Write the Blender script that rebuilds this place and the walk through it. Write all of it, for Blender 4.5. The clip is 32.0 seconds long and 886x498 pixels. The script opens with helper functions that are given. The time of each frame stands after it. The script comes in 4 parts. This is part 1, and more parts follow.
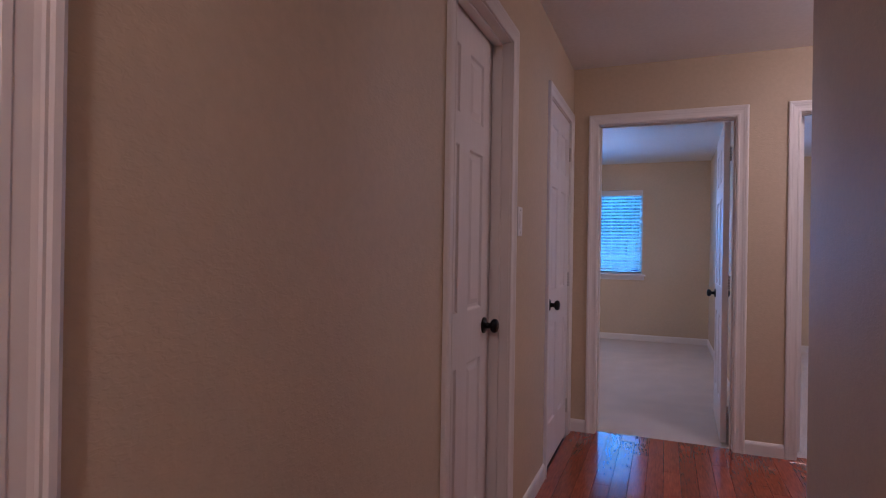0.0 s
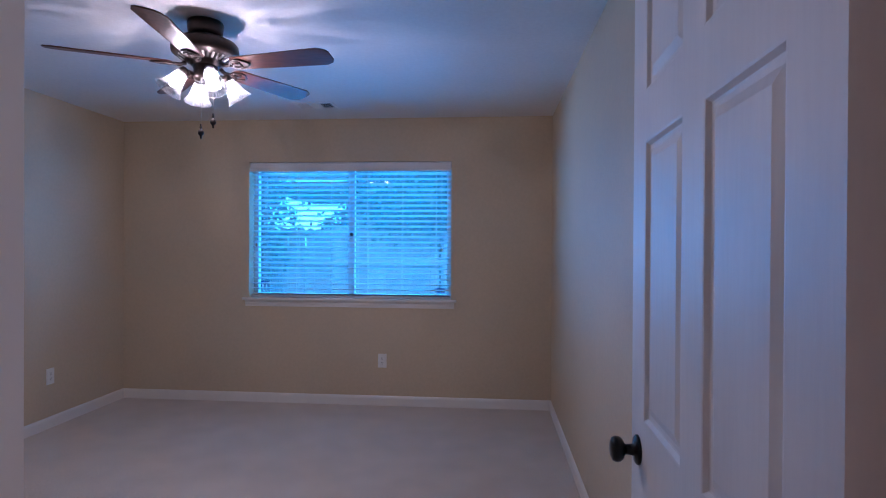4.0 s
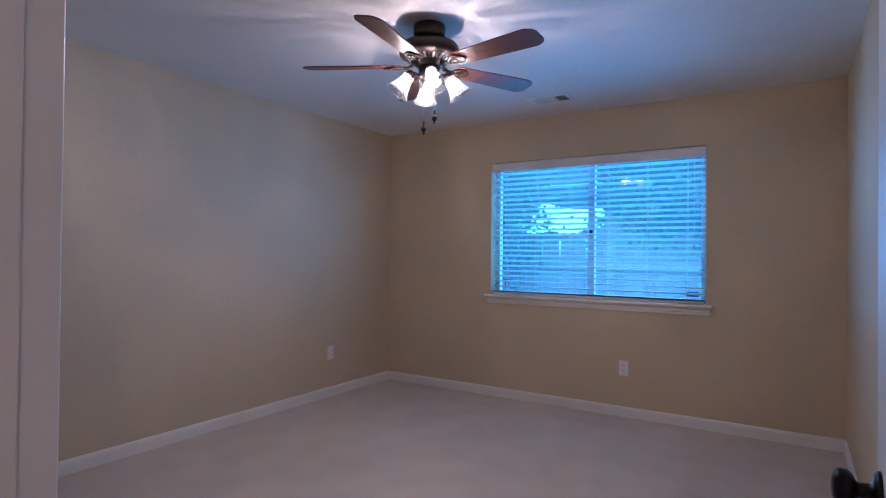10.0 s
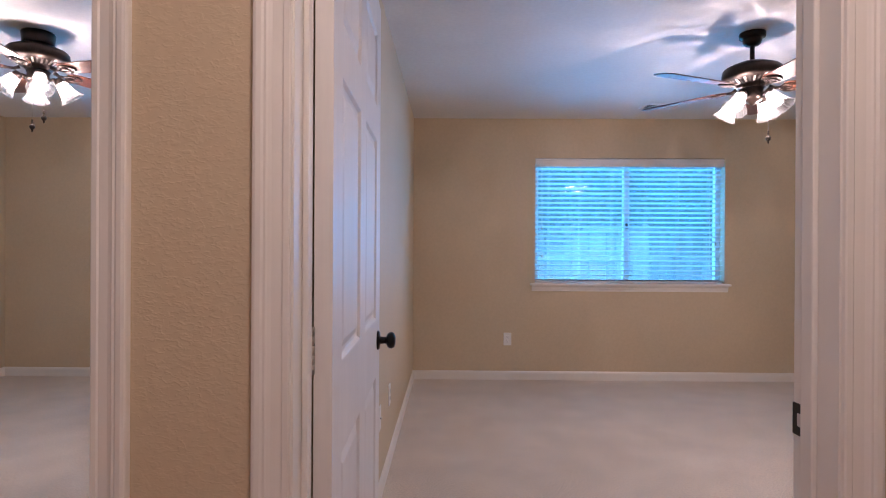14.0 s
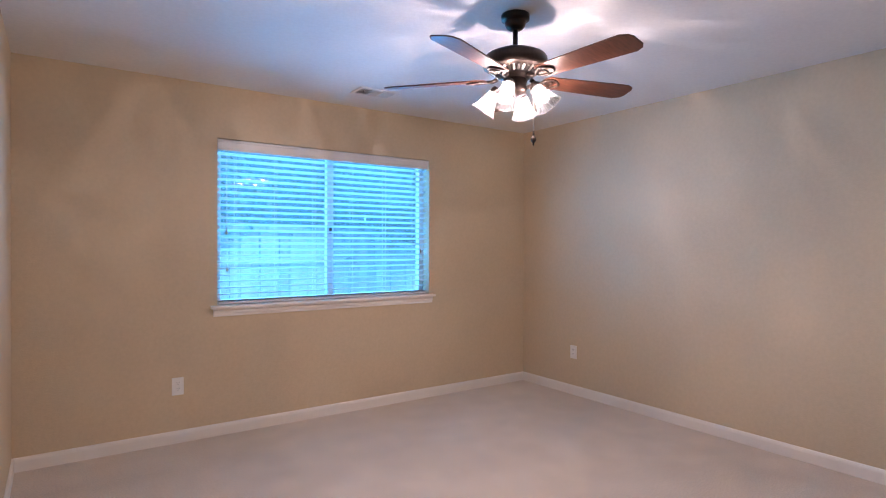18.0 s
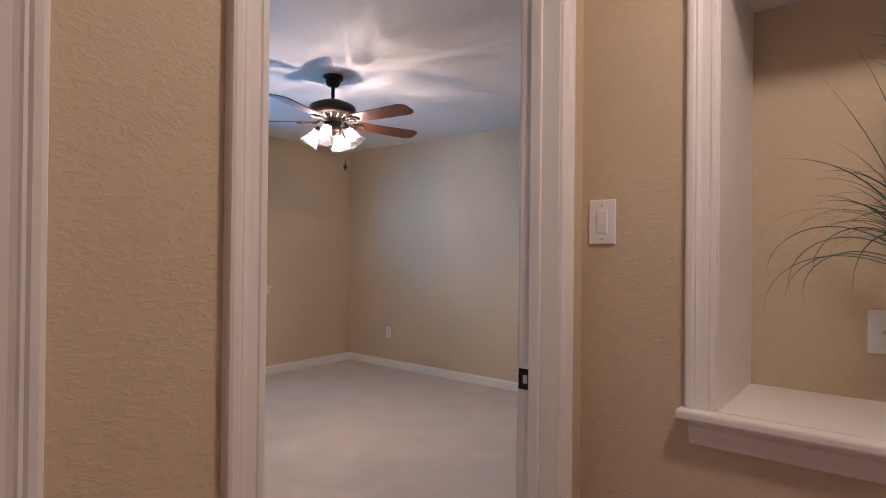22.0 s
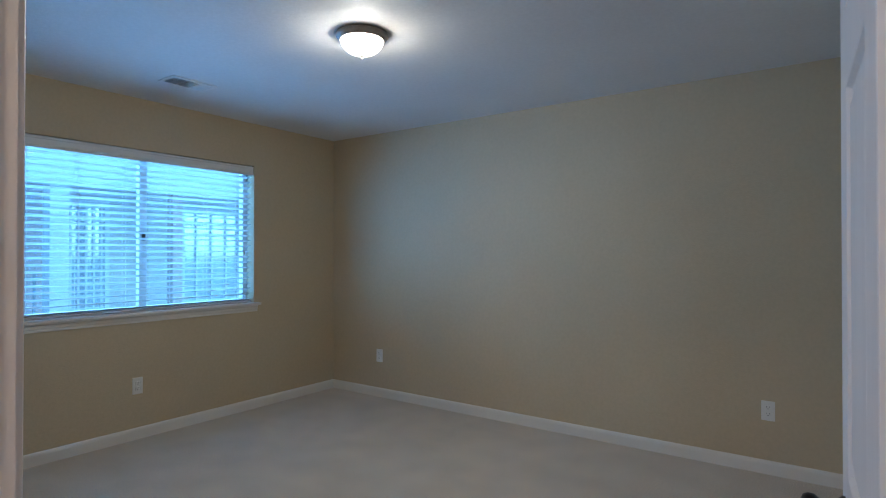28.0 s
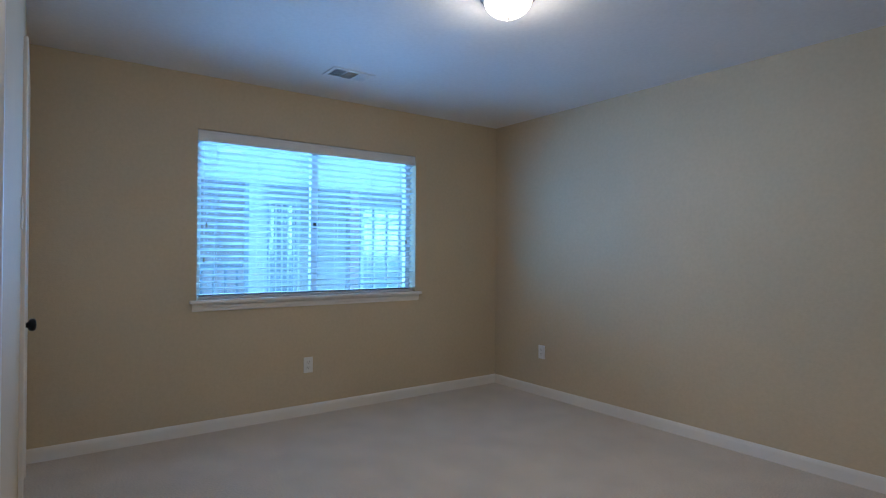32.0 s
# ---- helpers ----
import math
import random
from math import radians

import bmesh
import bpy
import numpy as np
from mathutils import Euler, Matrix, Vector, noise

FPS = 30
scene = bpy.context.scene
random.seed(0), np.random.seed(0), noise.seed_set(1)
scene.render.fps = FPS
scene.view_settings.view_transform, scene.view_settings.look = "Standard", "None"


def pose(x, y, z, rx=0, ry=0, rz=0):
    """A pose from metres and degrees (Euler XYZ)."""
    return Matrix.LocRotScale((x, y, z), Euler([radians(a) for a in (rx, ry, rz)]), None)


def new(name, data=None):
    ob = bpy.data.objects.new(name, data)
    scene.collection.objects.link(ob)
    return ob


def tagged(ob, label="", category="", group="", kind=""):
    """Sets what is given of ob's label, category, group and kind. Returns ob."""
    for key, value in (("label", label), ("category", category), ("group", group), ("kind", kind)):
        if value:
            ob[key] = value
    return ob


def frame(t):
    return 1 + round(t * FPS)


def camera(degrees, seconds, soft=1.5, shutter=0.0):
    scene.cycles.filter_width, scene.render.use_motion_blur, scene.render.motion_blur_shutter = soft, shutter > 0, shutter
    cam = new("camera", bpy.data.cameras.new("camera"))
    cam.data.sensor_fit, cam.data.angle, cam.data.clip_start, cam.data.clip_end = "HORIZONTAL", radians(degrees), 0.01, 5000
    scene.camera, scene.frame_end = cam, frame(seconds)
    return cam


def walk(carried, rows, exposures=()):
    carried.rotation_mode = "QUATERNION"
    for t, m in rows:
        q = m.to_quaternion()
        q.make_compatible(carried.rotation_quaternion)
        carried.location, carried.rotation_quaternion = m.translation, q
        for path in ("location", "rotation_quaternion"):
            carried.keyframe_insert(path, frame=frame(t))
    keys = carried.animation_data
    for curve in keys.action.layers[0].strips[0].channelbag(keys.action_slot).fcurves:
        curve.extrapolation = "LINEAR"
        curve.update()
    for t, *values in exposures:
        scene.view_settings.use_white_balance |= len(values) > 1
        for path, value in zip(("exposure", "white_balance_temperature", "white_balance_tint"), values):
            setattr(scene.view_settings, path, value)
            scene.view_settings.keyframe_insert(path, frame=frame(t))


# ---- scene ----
cam = camera(76.94, 32.0, soft=1.1)
# seconds, eye, yaw, pitch, roll
PATH = [
    (0, 0.593, 1.357, 1.200, 21.75, 0.05, -0.88),
    (0.5, 0.554, 1.641, 1.184, 13.19, 0.10, -0.74),
    (1, 0.531, 2.016, 1.193, 7.97, 0.24, -0.54),
    (1.5, 0.518, 2.536, 1.210, 4.51, 0.12, -0.59),
    (2, 0.557, 3.071, 1.248, 3.00, -0.10, -0.49),
    (2.5, 0.567, 3.546, 1.270, 2.44, -0.18, -0.45),
    (4.5, 0.655, 5.018, 1.369, 8.14, -0.43, -0.15),
    (5, 0.692, 5.136, 1.383, 16.53, -0.44, -0.08),
    (5.5, 0.744, 5.185, 1.374, 23.48, -0.42, -0.14),
    (6, 0.772, 5.185, 1.345, 28.91, -0.14, -0.20),
    (6.5, 0.810, 5.179, 1.302, 33.19, 0.37, -0.30),
    (7, 0.841, 5.182, 1.303, 35.48, 0.34, -0.30),
    (7.5, 0.833, 5.171, 1.273, 36.97, 0.54, -0.40),
    (8, 0.855, 5.167, 1.265, 38.54, 0.43, -0.40),
    (8.5, 0.875, 5.137, 1.233, 39.08, 0.63, -0.50),
    (9, 0.888, 5.098, 1.234, 38.75, 0.57, -0.50),
    (9.5, 0.883, 5.055, 1.242, 36.26, 0.49, -0.60),
    (10, 0.840, 4.994, 1.245, 32.21, 0.54, -0.60),
    (10.5, 0.795, 4.895, 1.250, 27.30, 0.52, -0.60),
    (11, 0.797, 4.720, 1.233, 20.40, 0.63, -0.65),
    (11.5, 0.838, 4.505, 1.225, 14.10, 0.80, -0.60),
    (12, 0.959, 4.305, 1.205, 10.49, 1.17, -0.70),
    (12.5, 1.048, 4.168, 1.217, 6.58, 1.17, -0.70),
    (13, 1.284, 4.103, 1.228, 4.59, 0.83, -0.40),
    (13.5, 1.466, 4.112, 1.212, 2.44, 0.17, -0.20),
    (15.5, 1.685, 5.066, 1.230, -9.41, -0.41, -0.74),
    (16, 1.594, 5.205, 1.266, -16.79, -0.65, -0.45),
    (16.5, 1.540, 5.300, 1.278, -23.17, -0.69, -0.41),
    (17, 1.504, 5.344, 1.291, -28.40, -0.59, -0.34),
    (17.5, 1.477, 5.372, 1.300, -32.28, -0.44, -0.25),
    (18, 1.455, 5.366, 1.319, -34.77, -0.38, -0.17),
    (18.5, 1.450, 5.354, 1.312, -36.93, -0.30, -0.14),
    (19, 1.449, 5.327, 1.306, -38.87, -0.27, -0.42),
    (19.5, 1.480, 5.283, 1.274, -40.24, -0.10, -0.02),
    (20, 1.484, 5.198, 1.260, -41.33, -0.07, 0.04),
    (20.5, 1.450, 5.031, 1.282, -41.14, -0.03, 0.13),
    (21, 1.384, 4.824, 1.299, -37.50, -0.07, -0.19),
    (21.5, 1.097, 4.620, 1.269, -40.54, 0.12, -0.39),
    (22, 0.859, 4.451, 1.257, -50.83, 0.34, -0.60),
    (22.5, 0.505, 4.375, 1.264, -66.10, 0.81, -0.46),
    (23, 0.362, 4.275, 1.255, -73.40, 1.30, -0.20),
    (23.5, 0.318, 4.245, 1.250, -80.50, 1.45, -0.15),
    (24, 0.334, 4.372, 1.241, -89.61, 1.52, -0.34),
    (24.5, 0.387, 4.366, 1.249, -95.94, 1.30, -0.51),
    (25, 0.583, 4.376, 1.280, -104.40, 1.02, -0.75),
    (25.5, 0.864, 4.280, 1.256, -116.69, 1.43, -0.10),
    (26, 1.082, 4.070, 1.270, -126.50, 1.29, -0.14),
    (26.5, 1.204, 3.922, 1.281, -134.79, 1.12, -0.07),
    (28.5, 1.389, 3.567, 1.318, -144.71, 0.43, -0.05),
    (29, 1.390, 3.489, 1.303, -141.10, 0.59, -0.15),
    (29.5, 1.402, 3.481, 1.285, -137.32, 0.77, -0.05),
    (30, 1.425, 3.450, 1.288, -133.37, 0.63, -0.15),
    (30.5, 1.440, 3.437, 1.292, -130.61, 0.44, -0.26),
    (31, 1.450, 3.394, 1.284, -128.12, 0.29, -0.34),
    (31.5, 1.460, 3.370, 1.278, -126.47, 0.25, -0.47),
    (32, 1.440, 3.363, 1.221, -126.18, 0.48, -0.35),
]
# seconds, stops, kelvin, tint
EXPOSURE = [(0.0, -0.06, 5480, 41), (1.0, -0.12, 5380, 36), (2.0, -0.22, 5250, 33), (4.5, -0.29, 5050, 31), (9.5, -0.22, 5380, 30), (12.0, -0.04, 5800, 28),
            (13.5, 0.22, 6020, 29), (15.5, 0.60, 6170, 30), (20.5, 0.55, 6200, 29), (21.5, 0.27, 6230, 27), (22.5, 0.20, 6280, 24), (24.0, 0.28, 6250, 20), (25.0, 0.20, 6250, 18), (25.7, 0.17, 6270, 15), (26.5, 0.28, 6350, 12),
            (28.5, 0.38, 6500, 16), (32.0, 0.46, 6650, 20)]
walk(cam, [(t, pose(x, y, z, 90 + pitch, roll, yaw)) for t, x, y, z, yaw, pitch, roll in PATH], EXPOSURE)

# ---------------- plan ----------------
T = 0.115          # thickness of inner walls
YN, YW, YS, YCS = 5.158, 9.415, 3.525, -0.183
XAL, XAR, XBR, XE, XCE, XHR, XHL = -2.581, 1.128, 5.229, 2.362, 5.440, 1.038, 0.008
H, HB, ZWT, ZS = 2.418, 0.081, 2.056, 0.898
DA, DB, DC = (0.178, 0.985), (1.322, 2.215), (1.290, 2.180)
D0, D1, D2, D3 = (0.90, 1.678), (2.893, 3.535), (4.355, 5.037), (4.352, 5.162)
WA, WB, WC = (-1.442, 0.300), (2.370, 4.118), (0.731, 2.487)
NICHE_D, NY0, NY1, NZ0, NZ1 = 0.403, 3.902, 4.797, 0.858, 1.999
SWING_A, SWING_B, SWING_C = 88.5, 91.5, -87
FAN_A, FAN_B, LAMP_C, LAMP_N, FILL_LAMP_S = (-0.752, 7.368), (3.256, 7.361), (3.335, 1.615), (1.77, 4.34), (0.52, 0.50)
TURN_A, KIT_A, TURN_B, KIT_B = -8.5, 40, -14, 31
VASE = (2.553, 4.35)
VENTS = ((-0.708, 8.95, 0), (3.345, 8.955, 180), (4.822, 1.676, 90))
PLATES = ((-0.276, YW, 0.376, "n", "outlet"), (XAL, 8.595, 0.376, "w", "outlet"), (XAL, 6.19, 0.376, "w", "outlet"),
          (2.12, YW, 0.376, "n", "outlet"), (XBR, 8.763, 0.376, "e", "outlet"), (XBR, 5.94, 0.376, "e", "outlet"),
          (XAR + T, 7.37, 0.39, "w", "outlet"), (XAR + T, 6.93, 0.39, "w", "blank"),
          (XCE, 1.693, 0.376, "e", "outlet"), (4.831, YCS, 0.376, "s", "outlet"), (1.734, YCS, 0.376, "s", "outlet"),
          (4.17, YS - T, 1.37, "n", "switch"), (XE, 5.095, 1.347, "e", "switch"),
          (XE + NICHE_D, 4.476, 1.055, "e", "blank"), (XHL, 3.698, 1.325, "w", "switch"))
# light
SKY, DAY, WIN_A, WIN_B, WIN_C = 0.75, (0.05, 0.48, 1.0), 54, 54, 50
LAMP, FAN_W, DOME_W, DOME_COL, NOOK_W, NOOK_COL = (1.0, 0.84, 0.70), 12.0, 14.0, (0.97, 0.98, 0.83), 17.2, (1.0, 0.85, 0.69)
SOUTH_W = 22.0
DAY_C = (0.11, 0.445, 1.0)

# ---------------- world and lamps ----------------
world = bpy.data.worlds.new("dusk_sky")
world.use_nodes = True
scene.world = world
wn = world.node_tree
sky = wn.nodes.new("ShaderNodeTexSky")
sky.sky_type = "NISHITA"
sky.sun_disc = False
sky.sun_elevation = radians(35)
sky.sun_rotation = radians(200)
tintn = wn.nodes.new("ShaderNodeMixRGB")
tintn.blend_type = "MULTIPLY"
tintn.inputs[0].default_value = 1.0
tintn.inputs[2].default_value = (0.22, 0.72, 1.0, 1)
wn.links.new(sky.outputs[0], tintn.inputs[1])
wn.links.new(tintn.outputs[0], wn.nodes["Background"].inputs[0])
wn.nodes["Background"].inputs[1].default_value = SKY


def lamp(name, kind, at, power, colour, size=0.05):
    data = bpy.data.lights.new(name, kind)
    data.energy, data.color = power, colour
    if kind == "POINT":
        data.shadow_soft_size = size
    ob = new(name, data)
    ob.matrix_world = at
    return ob


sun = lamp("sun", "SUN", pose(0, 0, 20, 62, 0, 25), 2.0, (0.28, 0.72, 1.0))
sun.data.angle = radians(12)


def window_light(name, at, w, h, power, colour=DAY):
    """Sky light that comes in through a window's opening."""
    data = bpy.data.lights.new(name, "AREA")
    data.shape, data.size, data.size_y, data.energy, data.color = "RECTANGLE", w, h, power, colour
    ob = new(name, data)
    ob.matrix_world = at
    return ob


# ---------------- materials ----------------
def material(name, colour, rough=0.5, metal=0.0, grain=0.0, grain_scale=60.0, bump=0.0, bump_scale=200.0,
             stain=0.0, stain_scale=2.0, coat=0.0, stretch=(1, 1, 1), rand=0.0, spec=0.5, detail=4.0, sheen=0.0):
    """Paint, plaster, cloth or metal: a base colour that varies at two scales, with fine relief."""
    m = bpy.data.materials.new(name)
    m.use_nodes = True
    nt = m.node_tree
    b = nt.nodes["Principled BSDF"]
    b.inputs["Base Color"].default_value = (*colour, 1)
    b.inputs["Roughness"].default_value = rough
    b.inputs["Metallic"].default_value = metal
    b.inputs["Specular IOR Level"].default_value = spec
    b.inputs["Coat Weight"].default_value = coat
    b.inputs["Sheen Weight"].default_value = sheen
    co = nt.nodes.new("ShaderNodeTexCoord")
    mp = nt.nodes.new("ShaderNodeMapping")
    mp.inputs["Scale"].default_value = stretch
    geo = nt.nodes.new("ShaderNodeNewGeometry")
    nt.links.new(geo.outputs["Position"], mp.inputs["Vector"])
    last = None
    for amount, scale in ((grain, grain_scale), (stain, stain_scale)):
        if not amount:
            continue
        n = nt.nodes.new("ShaderNodeTexNoise")
        n.inputs["Scale"].default_value, n.inputs["Detail"].default_value = scale, detail
        nt.links.new(mp.outputs[0], n.inputs["Vector"])
        r = nt.nodes.new("ShaderNodeMapRange")
        r.inputs["From Min"].default_value, r.inputs["From Max"].default_value = 0.3, 0.7
        r.inputs["To Min"].default_value, r.inputs["To Max"].default_value = 1 - amount, 1 + amount
        nt.links.new(n.outputs["Fac"], r.inputs["Value"])
        hsv = nt.nodes.new("ShaderNodeHueSaturation")
        hsv.inputs["Color"].default_value = (*colour, 1)
        nt.links.new(r.outputs[0], hsv.inputs["Value"])
        if last:
            nt.links.new(last, hsv.inputs["Color"])
        last = hsv.outputs[0]
    if rand:
        oi = nt.nodes.new("ShaderNodeObjectInfo")
        r = nt.nodes.new("ShaderNodeMapRange")
        r.inputs["To Min"].default_value, r.inputs["To Max"].default_value = 1 - rand, 1 + rand
        nt.links.new(oi.outputs["Random"], r.inputs["Value"])
        hsv = nt.nodes.new("ShaderNodeHueSaturation")
        hsv.inputs["Color"].default_value = (*colour, 1)
        nt.links.new(r.outputs[0], hsv.inputs["Value"])
        if last:
            nt.links.new(last, hsv.inputs["Color"])
        last = hsv.outputs[0]
    if last:
        nt.links.new(last, b.inputs["Base Color"])
    if bump:
        n = nt.nodes.new("ShaderNodeTexNoise")
        n.inputs["Scale"].default_value, n.inputs["Detail"].default_value = bump_scale, detail
        nt.links.new(mp.outputs[0], n.inputs["Vector"])
        bp = nt.nodes.new("ShaderNodeBump")
        bp.inputs["Strength"].default_value, bp.inputs["Distance"].default_value = bump, 0.004
        nt.links.new(n.outputs["Fac"], bp.inputs["Height"])
        nt.links.new(bp.outputs[0], b.inputs["Normal"])
    return m


def glow(name, colour, strength):
    m = bpy.data.materials.new(name)
    m.use_nodes = True
    b = m.node_tree.nodes["Principled BSDF"]
    b.inputs["Base Color"].default_value = (*colour, 1)
    b.inputs["Emission Color"].default_value = (*colour, 1)
    b.inputs["Emission Strength"].default_value = strength
    return m


def plaster(name, colour):
    """Painted wall with a hand-trowelled, raised texture: fine orange peel and scattered flat ridges."""
    m = material(name, colour, 0.62, stain=0.035, stain_scale=1.3, grain=0.03, grain_scale=45)
    nt = m.node_tree
    b = nt.nodes["Principled BSDF"]
    geo = nt.nodes.new("ShaderNodeNewGeometry")
    mp = nt.nodes.new("ShaderNodeMapping")
    mp.inputs["Scale"].default_value = (0.9, 0.9, 1.7)
    nt.links.new(geo.outputs["Position"], mp.inputs["Vector"])
    a = nt.nodes.new("ShaderNodeTexNoise")
    a.inputs["Scale"].default_value, a.inputs["Detail"].default_value = 85, 1.5
    a.inputs["Distortion"].default_value = 0.6
    nt.links.new(mp.outputs[0], a.inputs["Vector"])
    r = nt.nodes.new("ShaderNodeMapRange")
    r.inputs["From Min"].default_value, r.inputs["From Max"].default_value = 0.46, 0.70
    nt.links.new(a.outputs["Fac"], r.inputs["Value"])
    f = nt.nodes.new("ShaderNodeTexNoise")
    f.inputs["Scale"].default_value, f.inputs["Detail"].default_value = 160, 2
    nt.links.new(geo.outputs["Position"], f.inputs["Vector"])
    mix = nt.nodes.new("ShaderNodeMath")
    mix.operation = "MULTIPLY_ADD"
    mix.inputs[1].default_value = 0.35
    nt.links.new(f.outputs["Fac"], mix.inputs[0])
    nt.links.new(r.outputs[0], mix.inputs[2])
    bp = nt.nodes.new("ShaderNodeBump")
    bp.inputs["Strength"].default_value, bp.inputs["Distance"].default_value = 0.25, 0.0016
    nt.links.new(mix.outputs[0], bp.inputs["Height"])
    nt.links.new(bp.outputs[0], b.inputs["Normal"])
    return m


WALL = plaster("beige_wall_paint", (0.60, 0.480, 0.327))
CEIL = plaster("white_ceiling_paint", (0.80, 0.78, 0.76))
TRIM = material("white_trim_paint", (0.80, 0.755, 0.70), 0.40, stain=0.03, stain_scale=3, bump=0.03, bump_scale=120)
DOORP = material("white_door_paint", (0.80, 0.76, 0.73), 0.48, stain=0.03, stain_scale=2.5, grain=0.02, grain_scale=30, bump=0.07, bump_scale=40, stretch=(3, 3, 0.35))
CARPET = material("beige_carpet", (0.64, 0.545, 0.455), 0.95, grain=0.24, grain_scale=120, stain=0.07, stain_scale=4.2, bump=1.0, bump_scale=260, spec=0.1, sheen=0.3)
PLANK = material("cherry_laminate", (0.34, 0.062, 0.022), 0.16, grain=0.28, grain_scale=26, stain=0.12, stain_scale=3, stretch=(5, 0.5, 1), rand=0.22, coat=0.3, bump=0.03, bump_scale=30)
UNDER = material("dark_subfloor", (0.05, 0.02, 0.012), 0.7)
BLACK = material("oil_rubbed_bronze", (0.012, 0.010, 0.010), 0.28, metal=0.55, stain=0.2, stain_scale=40)
BRONZE = material("dark_bronze_fan_metal", (0.030, 0.020, 0.016), 0.34, metal=0.7, stain=0.25, stain_scale=25)
PAN = material("brown_lamp_rim", (0.26, 0.22, 0.19), 0.45, metal=0.25, stain=0.15, stain_scale=25)
BLADE = material("walnut_fan_blade", (0.105, 0.034, 0.018), 0.44, grain=0.35, grain_scale=14, stretch=(1, 7, 7), coat=0.06)
CHROME = material("brushed_nickel_hinge", (0.55, 0.52, 0.48), 0.35, metal=0.9)
PLATE = material("white_plastic_plate", (0.82, 0.80, 0.77), 0.35, stain=0.02, stain_scale=20)
SLOT = material("dark_slot", (0.05, 0.045, 0.04), 0.6)
VALANCE = material("white_blind_valance", (0.74, 0.73, 0.72), 0.45, stain=0.03, stain_scale=5)
SLAT = material("white_blind_slat", (0.60, 0.60, 0.60), 0.4, stain=0.02, stain_scale=6)
CORD = material("blind_cord", (0.7, 0.68, 0.64), 0.8)
TASSEL = material("wooden_tassel", (0.36, 0.24, 0.15), 0.5)
VINYL = material("grey_vinyl_frame", (0.58, 0.57, 0.56), 0.45)
WICKER = material("brown_woven_seagrass", (0.165, 0.082, 0.052), 0.72, grain=0.45, grain_scale=70, stain=0.25, stain_scale=22)
GRASS = material("green_plastic_grass", (0.024, 0.066, 0.046), 0.42, grain=0.4, grain_scale=35, stain=0.3, stain_scale=9)
DRY = material("brown_grass_tip", (0.10, 0.075, 0.035), 0.6, grain=0.3, grain_scale=50)
FENCE = material("weathered_fence_board", (0.40, 0.37, 0.34), 0.85, grain=0.25, grain_scale=20, stretch=(4, 4, 0.4), rand=0.2, bump=0.3)
LAWN = material("lawn_ground", (0.12, 0.14, 0.08), 0.95, grain=0.4, grain_scale=30, stain=0.3, stain_scale=1)
LEAF = material("tree_leaves", (0.12, 0.16, 0.12), 0.6, grain=0.4, grain_scale=6)
BARK = material("tree_bark", (0.12, 0.085, 0.06), 0.9, grain=0.3, grain_scale=20, bump=0.6, bump_scale=30)
PATIO = material("patio_concrete", (0.42, 0.40, 0.37), 0.9, grain=0.12, grain_scale=40, stain=0.12, stain_scale=1.5)
SIDING = material("tan_siding", (0.46, 0.38, 0.31), 0.8, grain=0.08, grain_scale=30, stain=0.08)
BRICKM = material("pink_brick", (0.42, 0.22, 0.17), 0.85, rand=0.18, grain=0.2, grain_scale=30)
WHITEOUT = material("white_exterior_paint", (0.58, 0.58, 0.57), 0.5, stain=0.05)
IRON = material("dark_iron_rail", (0.05, 0.05, 0.055), 0.5)
ROOFM = material("grey_shingle_roof", (0.13, 0.12, 0.115), 0.9, grain=0.3, grain_scale=25)
STICKER = material("blue_sticker", (0.02, 0.05, 0.22), 0.4)
LAMPWHITE = glow("lit_milk_glass", (1.0, 0.95, 0.86), 4.5)
BULB = glow("lit_bulb", (1.0, 0.86, 0.70), 60.0)

PANE_LIT = material("sky_mirroring_pane", (0.5, 0.55, 0.6), 0.08, metal=0.6)

# glass of the windows
PANE = bpy.data.materials.new("window_glass")
PANE.use_nodes = True
pn = PANE.node_tree
pn.nodes.clear()
po = pn.nodes.new("ShaderNodeOutputMaterial")
pm = pn.nodes.new("ShaderNodeMixShader")
pt = pn.nodes.new("ShaderNodeBsdfTransparent")
pg = pn.nodes.new("ShaderNodeBsdfGlossy")
pg.inputs["Roughness"].default_value = 0.02
pm.inputs[0].default_value = 0.06
pn.links.new(pt.outputs[0], pm.inputs[1])
pn.links.new(pg.outputs[0], pm.inputs[2])
pn.links.new(pm.outputs[0], po.inputs[0])

# made-up veil behind the panes that imitates glare haze: mostly clear, scatters the daylight
HAZE = bpy.data.materials.new("window_haze")
HAZE.use_nodes = True
kn = HAZE.node_tree
kn.nodes.clear()
ko = kn.nodes.new("ShaderNodeOutputMaterial")
km = kn.nodes.new("ShaderNodeMixShader")
km.inputs[0].default_value = 0.105
kt = kn.nodes.new("ShaderNodeBsdfTransparent")
kd = kn.nodes.new("ShaderNodeBsdfTranslucent")
kd.inputs[0].default_value = (0.30, 0.30, 0.30, 1)
kn.links.new(kt.outputs[0], km.inputs[1])
kn.links.new(kd.outputs[0], km.inputs[2])
kn.links.new(km.outputs[0], ko.inputs[0])

